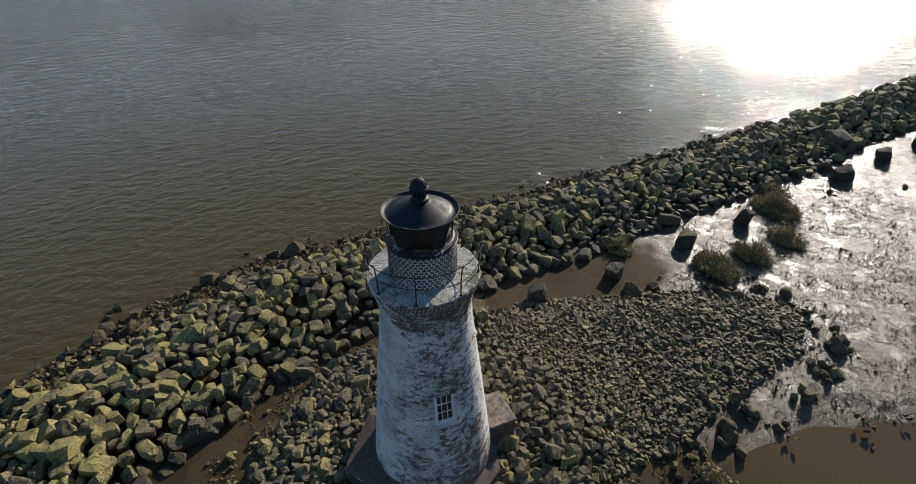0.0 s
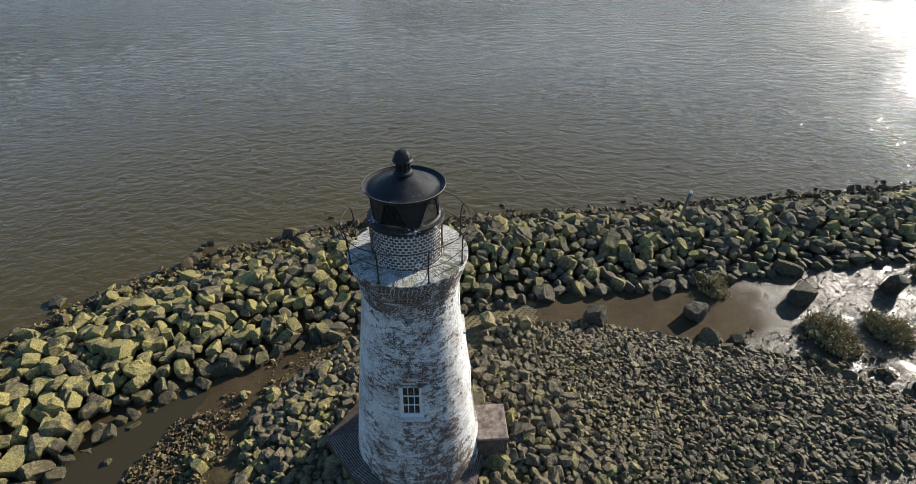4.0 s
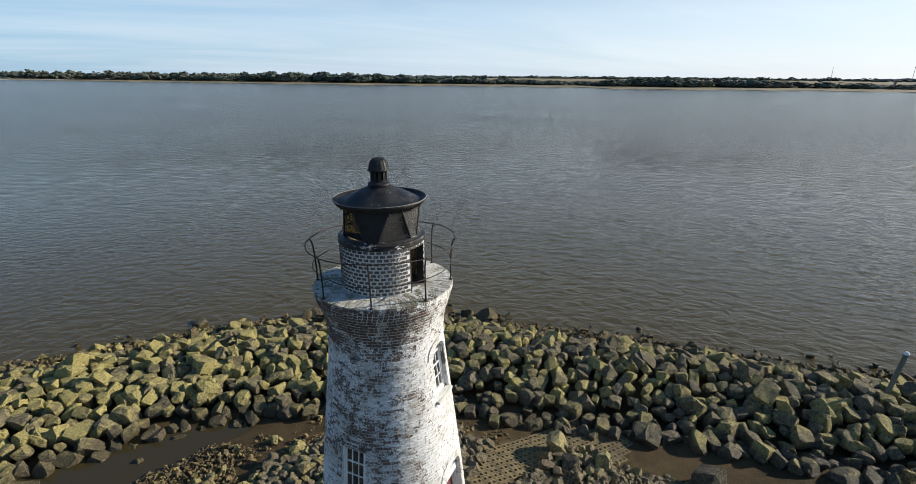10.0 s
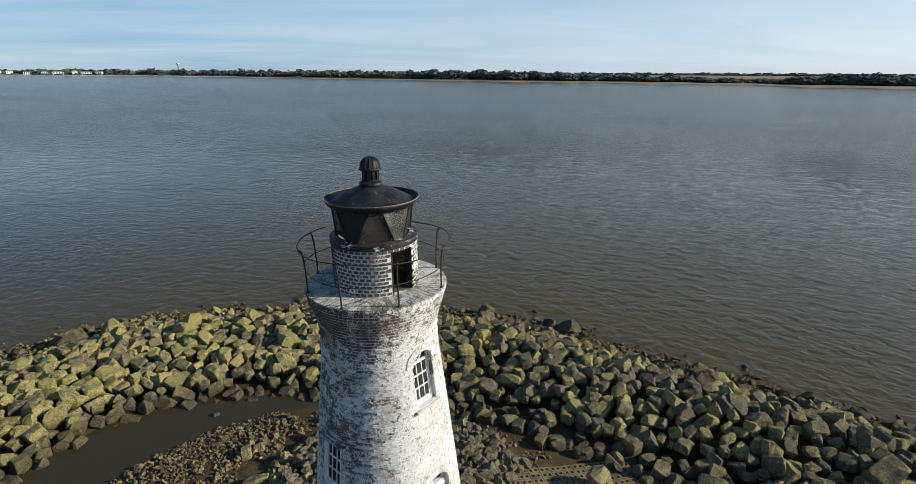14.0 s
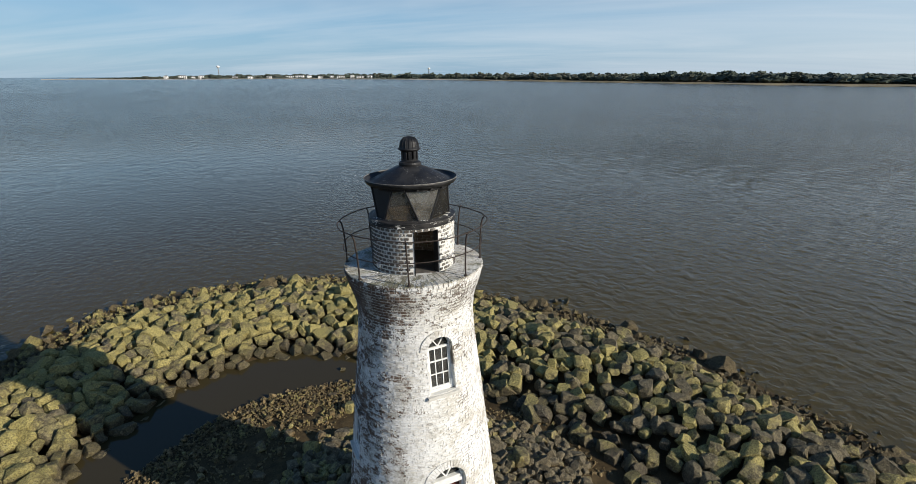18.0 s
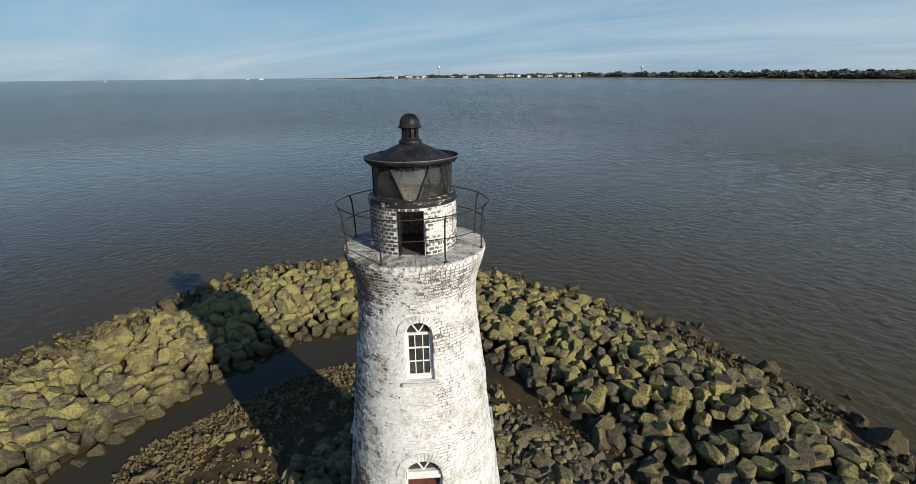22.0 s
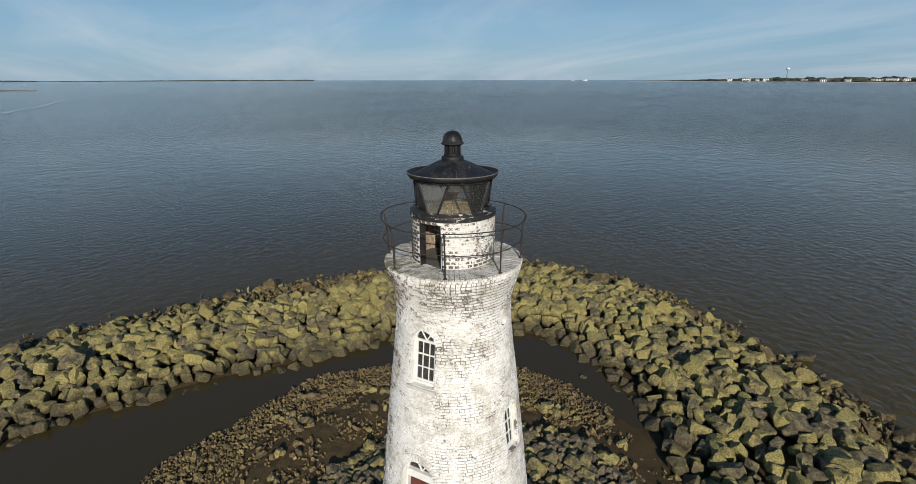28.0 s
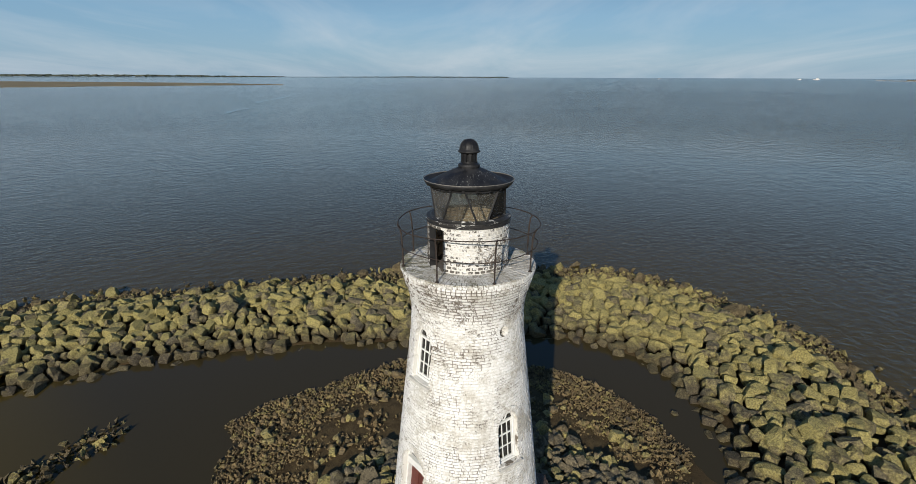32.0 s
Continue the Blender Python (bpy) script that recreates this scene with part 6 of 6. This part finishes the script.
for az in (91.6, 90.2, 89.3, 88.6, 85.6, 84.2, 82.4, 80.4, 79.4, 78.5, 77.4, 76.2, 75.3, 74.1, 73.3, 72.3):
    big = r.random() < 0.4
    house_at(az, r.uniform(26, 40) if big else r.uniform(12, 20), r.uniform(8, 12), 14, 3, 4 if big else 3)


def water_tower(az, deep, tall, ball):
    x, y = shore_point(az, deep)
    ob = thing("water_tower", "far white water tower above the trees", "water tower", Matrix.Translation((x, y, 1)), "water towers")
    part("tank", mesh_of("tank", *lathe([(0, tall - ball), (ball * 0.6, tall - ball * 0.9), (ball, tall - ball * 0.35), (ball, tall), (ball * 0.6, tall + ball * 0.4), (0, tall + ball * 0.5)], 16), M_HOUSE, True), parent=ob)
    part("stem", mesh_of("stem", *lathe([(3.4, 0), (2.0, 5), (1.6, tall - ball), (0, tall - ball)], 12), M_STEEL), parent=ob)


water_tower(87.0, 260, 54, 7.5)
water_tower(66.0, 180, 36, 4.5)

# road bridge far up the river
bridge = thing("bridge", "far grey road bridge on tall piers", "bridge")
b0, b1 = Vector(shore_point(-16.5, 420)).to_3d(), Vector(shore_point(-38, 420)).to_3d()
along = (b1 - b0).normalized()
side = along.cross(Vector((0, 0, 1))) * 6
for k in range(14):
    p, q = b0.lerp(b1, k / 14), b0.lerp(b1, (k + 1) / 14)
    zp, zq = (12 + 7 * math.sin(math.pi * min(1, u * 1.0)) for u in (k / 14, (k + 1) / 14))
    v = [(*(e + s * side).xy, z + dz) for dz in (-0.9, 0.6) for e, z in ((p, zp), (q, zq)) for s in (-1, 1)]
    part("deck", mesh_of("deck", v, [(0, 1, 3, 2), (4, 6, 7, 5), (0, 4, 5, 1), (1, 5, 7, 3), (3, 7, 6, 2), (2, 6, 4, 0)], M_STEEL), parent=bridge)
    if k:
        part("pier", mesh_of("pier", *box(p.x - 1.2, p.x + 1.2, p.y - 2, p.y + 2, -1, zp - 0.9), M_STEEL), parent=bridge)
for k, az in enumerate((-13.5, -19.0)):
    x, y = shore_point(az, 500)
    mast = thing("mast", "far thin grey radio mast", "mast", Matrix.Translation((x, y, 1)), "masts")
    part("pole", mesh_of("pole", *lathe([(0, 0), (0.5, 0), (0.3, 36 + 4 * k), (0, 36 + 4 * k)], 6), M_STEEL), parent=mast)

# marsh spit and the last dark line of land down the estuary
vs, fs, n = [], [], 40
for k in range(n + 1):
    az = 157.5 + 46 * k / n
    d0, d1 = 930 - 130 * (k / n) + 8 * math.sin(k), 940 + 620 * min(1, (k / n) * 2.0) + 12 * math.sin(k * 1.7)
    for d, z in ((d0, -0.5), (d0 + 4, 0.35), (d1, 0.6), (d1 + 4, -0.5)):
        vs.append((d * math.cos(radians(az)), d * math.sin(radians(az)), z))
for k in range(n):
    fs += [(4 * k + q, 4 * k + q + 1, 4 * k + 5 + q, 4 * k + 4 + q) for q in range(3)]
tagged(new("marsh_spit", mesh_of("marsh_spit", vs, fs, M_MARSH)), "low tawny marsh spit in the estuary", "marsh", kind="structure")
rr = random.Random(611)
mats = []
for _ in range(900):
    az = rr.choice((rr.uniform(157, 206), rr.uniform(157, 206), rr.uniform(134, 157)))
    d, h = 4250 + rr.uniform(0, 120), (17 if az > 157 else 9) * rr.uniform(0.7, 1.1) * min(1.0, 0.35 + abs(az - 156) / 18)
    mats.append(Matrix.Translation((d * math.cos(radians(az)), d * math.sin(radians(az)), h / 2)) @ Matrix.Diagonal((40, 40, h, 1)))
tagged(new("far_woods", heap("far_woods", COBBLES, mats, M_WOODS, 612)), "faint dark line of far wooded islands", "woods", kind="stuff")

# two small vessels far out
for az, d, s in ((106.5, 3300, 1.0), (105.2, 3350, 1.5), (118.5, 3200, 0.7)):
    boat = thing("boat", "tiny far white boat on the estuary", "boat", Matrix.Translation((d * math.cos(radians(az)), d * math.sin(radians(az)), -0.3)) @ Matrix.Rotation(radians(az + 70), 4, "Z") @ Matrix.Diagonal((s, s, s, 1)), "far boats")
    part("hull", mesh_of("hull", *prism([(-9, -2.2), (6, -2.4), (11, 0), (6, 2.4), (-9, 2.2)], 0, [2.4, 2.6, 3.2, 2.6, 2.4]), M_HOUSE), parent=boat)
    part("cabin", mesh_of("cabin", *box(-5, 2, -1.6, 1.6, 2.4, 6.0), M_HOUSE), parent=boat)
    part("mast", mesh_of("mast", *box(-1, -0.6, -0.2, 0.2, 5.9, 11), M_STEEL), parent=boat)


def foam_line(points, wide):
    vs, fs = [], []
    for k, p in enumerate(points):
        a, b = Vector(points[max(0, k - 1)]), Vector(points[min(len(points) - 1, k + 1)])
        d = (b - a).normalized()
        n2 = Vector((-d.y, d.x)) * wide * (0.5 + 0.5 * math.sin(k * 1.9) ** 2)
        vs += [(p[0] - n2.x, p[1] - n2.y, 0.08), (p[0] + n2.x, p[1] + n2.y, 0.08)]
    for k in range(len(points) - 1):
        fs.append((2 * k, 2 * k + 2, 2 * k + 3, 2 * k + 1))
    tagged(new("foam_line", mesh_of("foam_line", vs, fs, M_FOAM)), "pale streak of drifting foam on the tide line", "foam", kind="stuff")


foam_line([(-300, 104), (-318, 112), (-336, 125), (-352, 138), (-374, 152), (-398, 166), (-424, 182), (-450, 200), (-488, 230), (-522, 258), (-556, 284), (-590, 310), (-660, 363)], 2.3)
foam_line([(-226, 63), (-238, 69), (-250, 77), (-262, 90)], 1.4)

# ---- single bricks and boulders, last ----
r = random.Random(77)
drum_courses = new("brickwork")
drum_courses.parent = drum
n, rows = 42, 12
w, span_z = 360 / n, (DRUM_TOP - DECK_Z) / rows
brick_lumps = [brick_box(1.0 + 0.25 * k, w - 1.5 + 0.2 * k, 0.021, span_z - 0.016, 0.002 + 0.003 * k, 0.03, DRUM_R, DRUM_R) for k in range(4)]
brick_meshes = [mesh_of_tris("brick", lump, BRICK_TRIS, M_DRUM_BRICK) for lump in brick_lumps]
vs, ts, k = [], [], 0
for j in range(rows):
    for q in range(n):
        az = q * w + (j % 2) * w / 2
        mid = (az + w / 2 + 180) % 360 - 180
        if DOOR_A0 - 4 < mid < DOOR_A1 + 4 and j < rows - 1:
            continue
        m = Matrix.Translation((0, 0, DECK_Z + j * span_z)) @ Matrix.Rotation(radians(az), 4, "Z")
        if mid < -10 or mid > 145:
            ob = new("brick", brick_meshes[r.randrange(4)])
            ob.parent = drum_courses
            ob.matrix_local = m
        else:
            a = np.array(m)
            vs.append(np.array(brick_lumps[r.randrange(4)]) @ a[:3, :3].T + a[:3, 3])
            ts.append(BRICK_TRIS + k)
            k += 8
part("sheltered_brickwork", mesh_of_tris("sheltered_brickwork", np.concatenate(vs), np.concatenate(ts), M_DRUM_BACK), parent=drum)["kind"] = "stuff"
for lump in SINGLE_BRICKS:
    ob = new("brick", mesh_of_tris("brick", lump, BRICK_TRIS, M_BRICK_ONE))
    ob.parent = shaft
# the gallery floor: three rings of bricks on edge
paving = new("deck_paving")
paving.parent = gallery
for ra, rb, n in ((1.10, 1.33, 60), (1.335, 1.57, 72), (1.575, 1.815, 84)):
    w = 360 / n
    lump = []
    for z in (DECK_Z - 0.07, DECK_Z):
        for a in (0.34, w - 0.34):
            c, s = math.cos(radians(a)), math.sin(radians(a))
            lump += [(rb * c, rb * s, z), (ra * c, ra * s, z)]
    ring_mesh = mesh_of_tris("paving_brick", lump, BRICK_TRIS, M_DECK_ONE)
    for q in range(n):
        ob = new("paving_brick", ring_mesh)
        ob.parent = paving
        ob.matrix_local = Matrix.Translation((0, 0, r.uniform(-0.004, 0.006))) @ Matrix.Rotation(radians(q * w), 4, "Z")
singles("boulder", BOULDERS, BERM_LOOSE, M_ROCK_ONE, breakwater, 33)
singles("stone", COBBLES, KNOLL_LOOSE, M_MOUND_ONE, cobble_mound, 46)
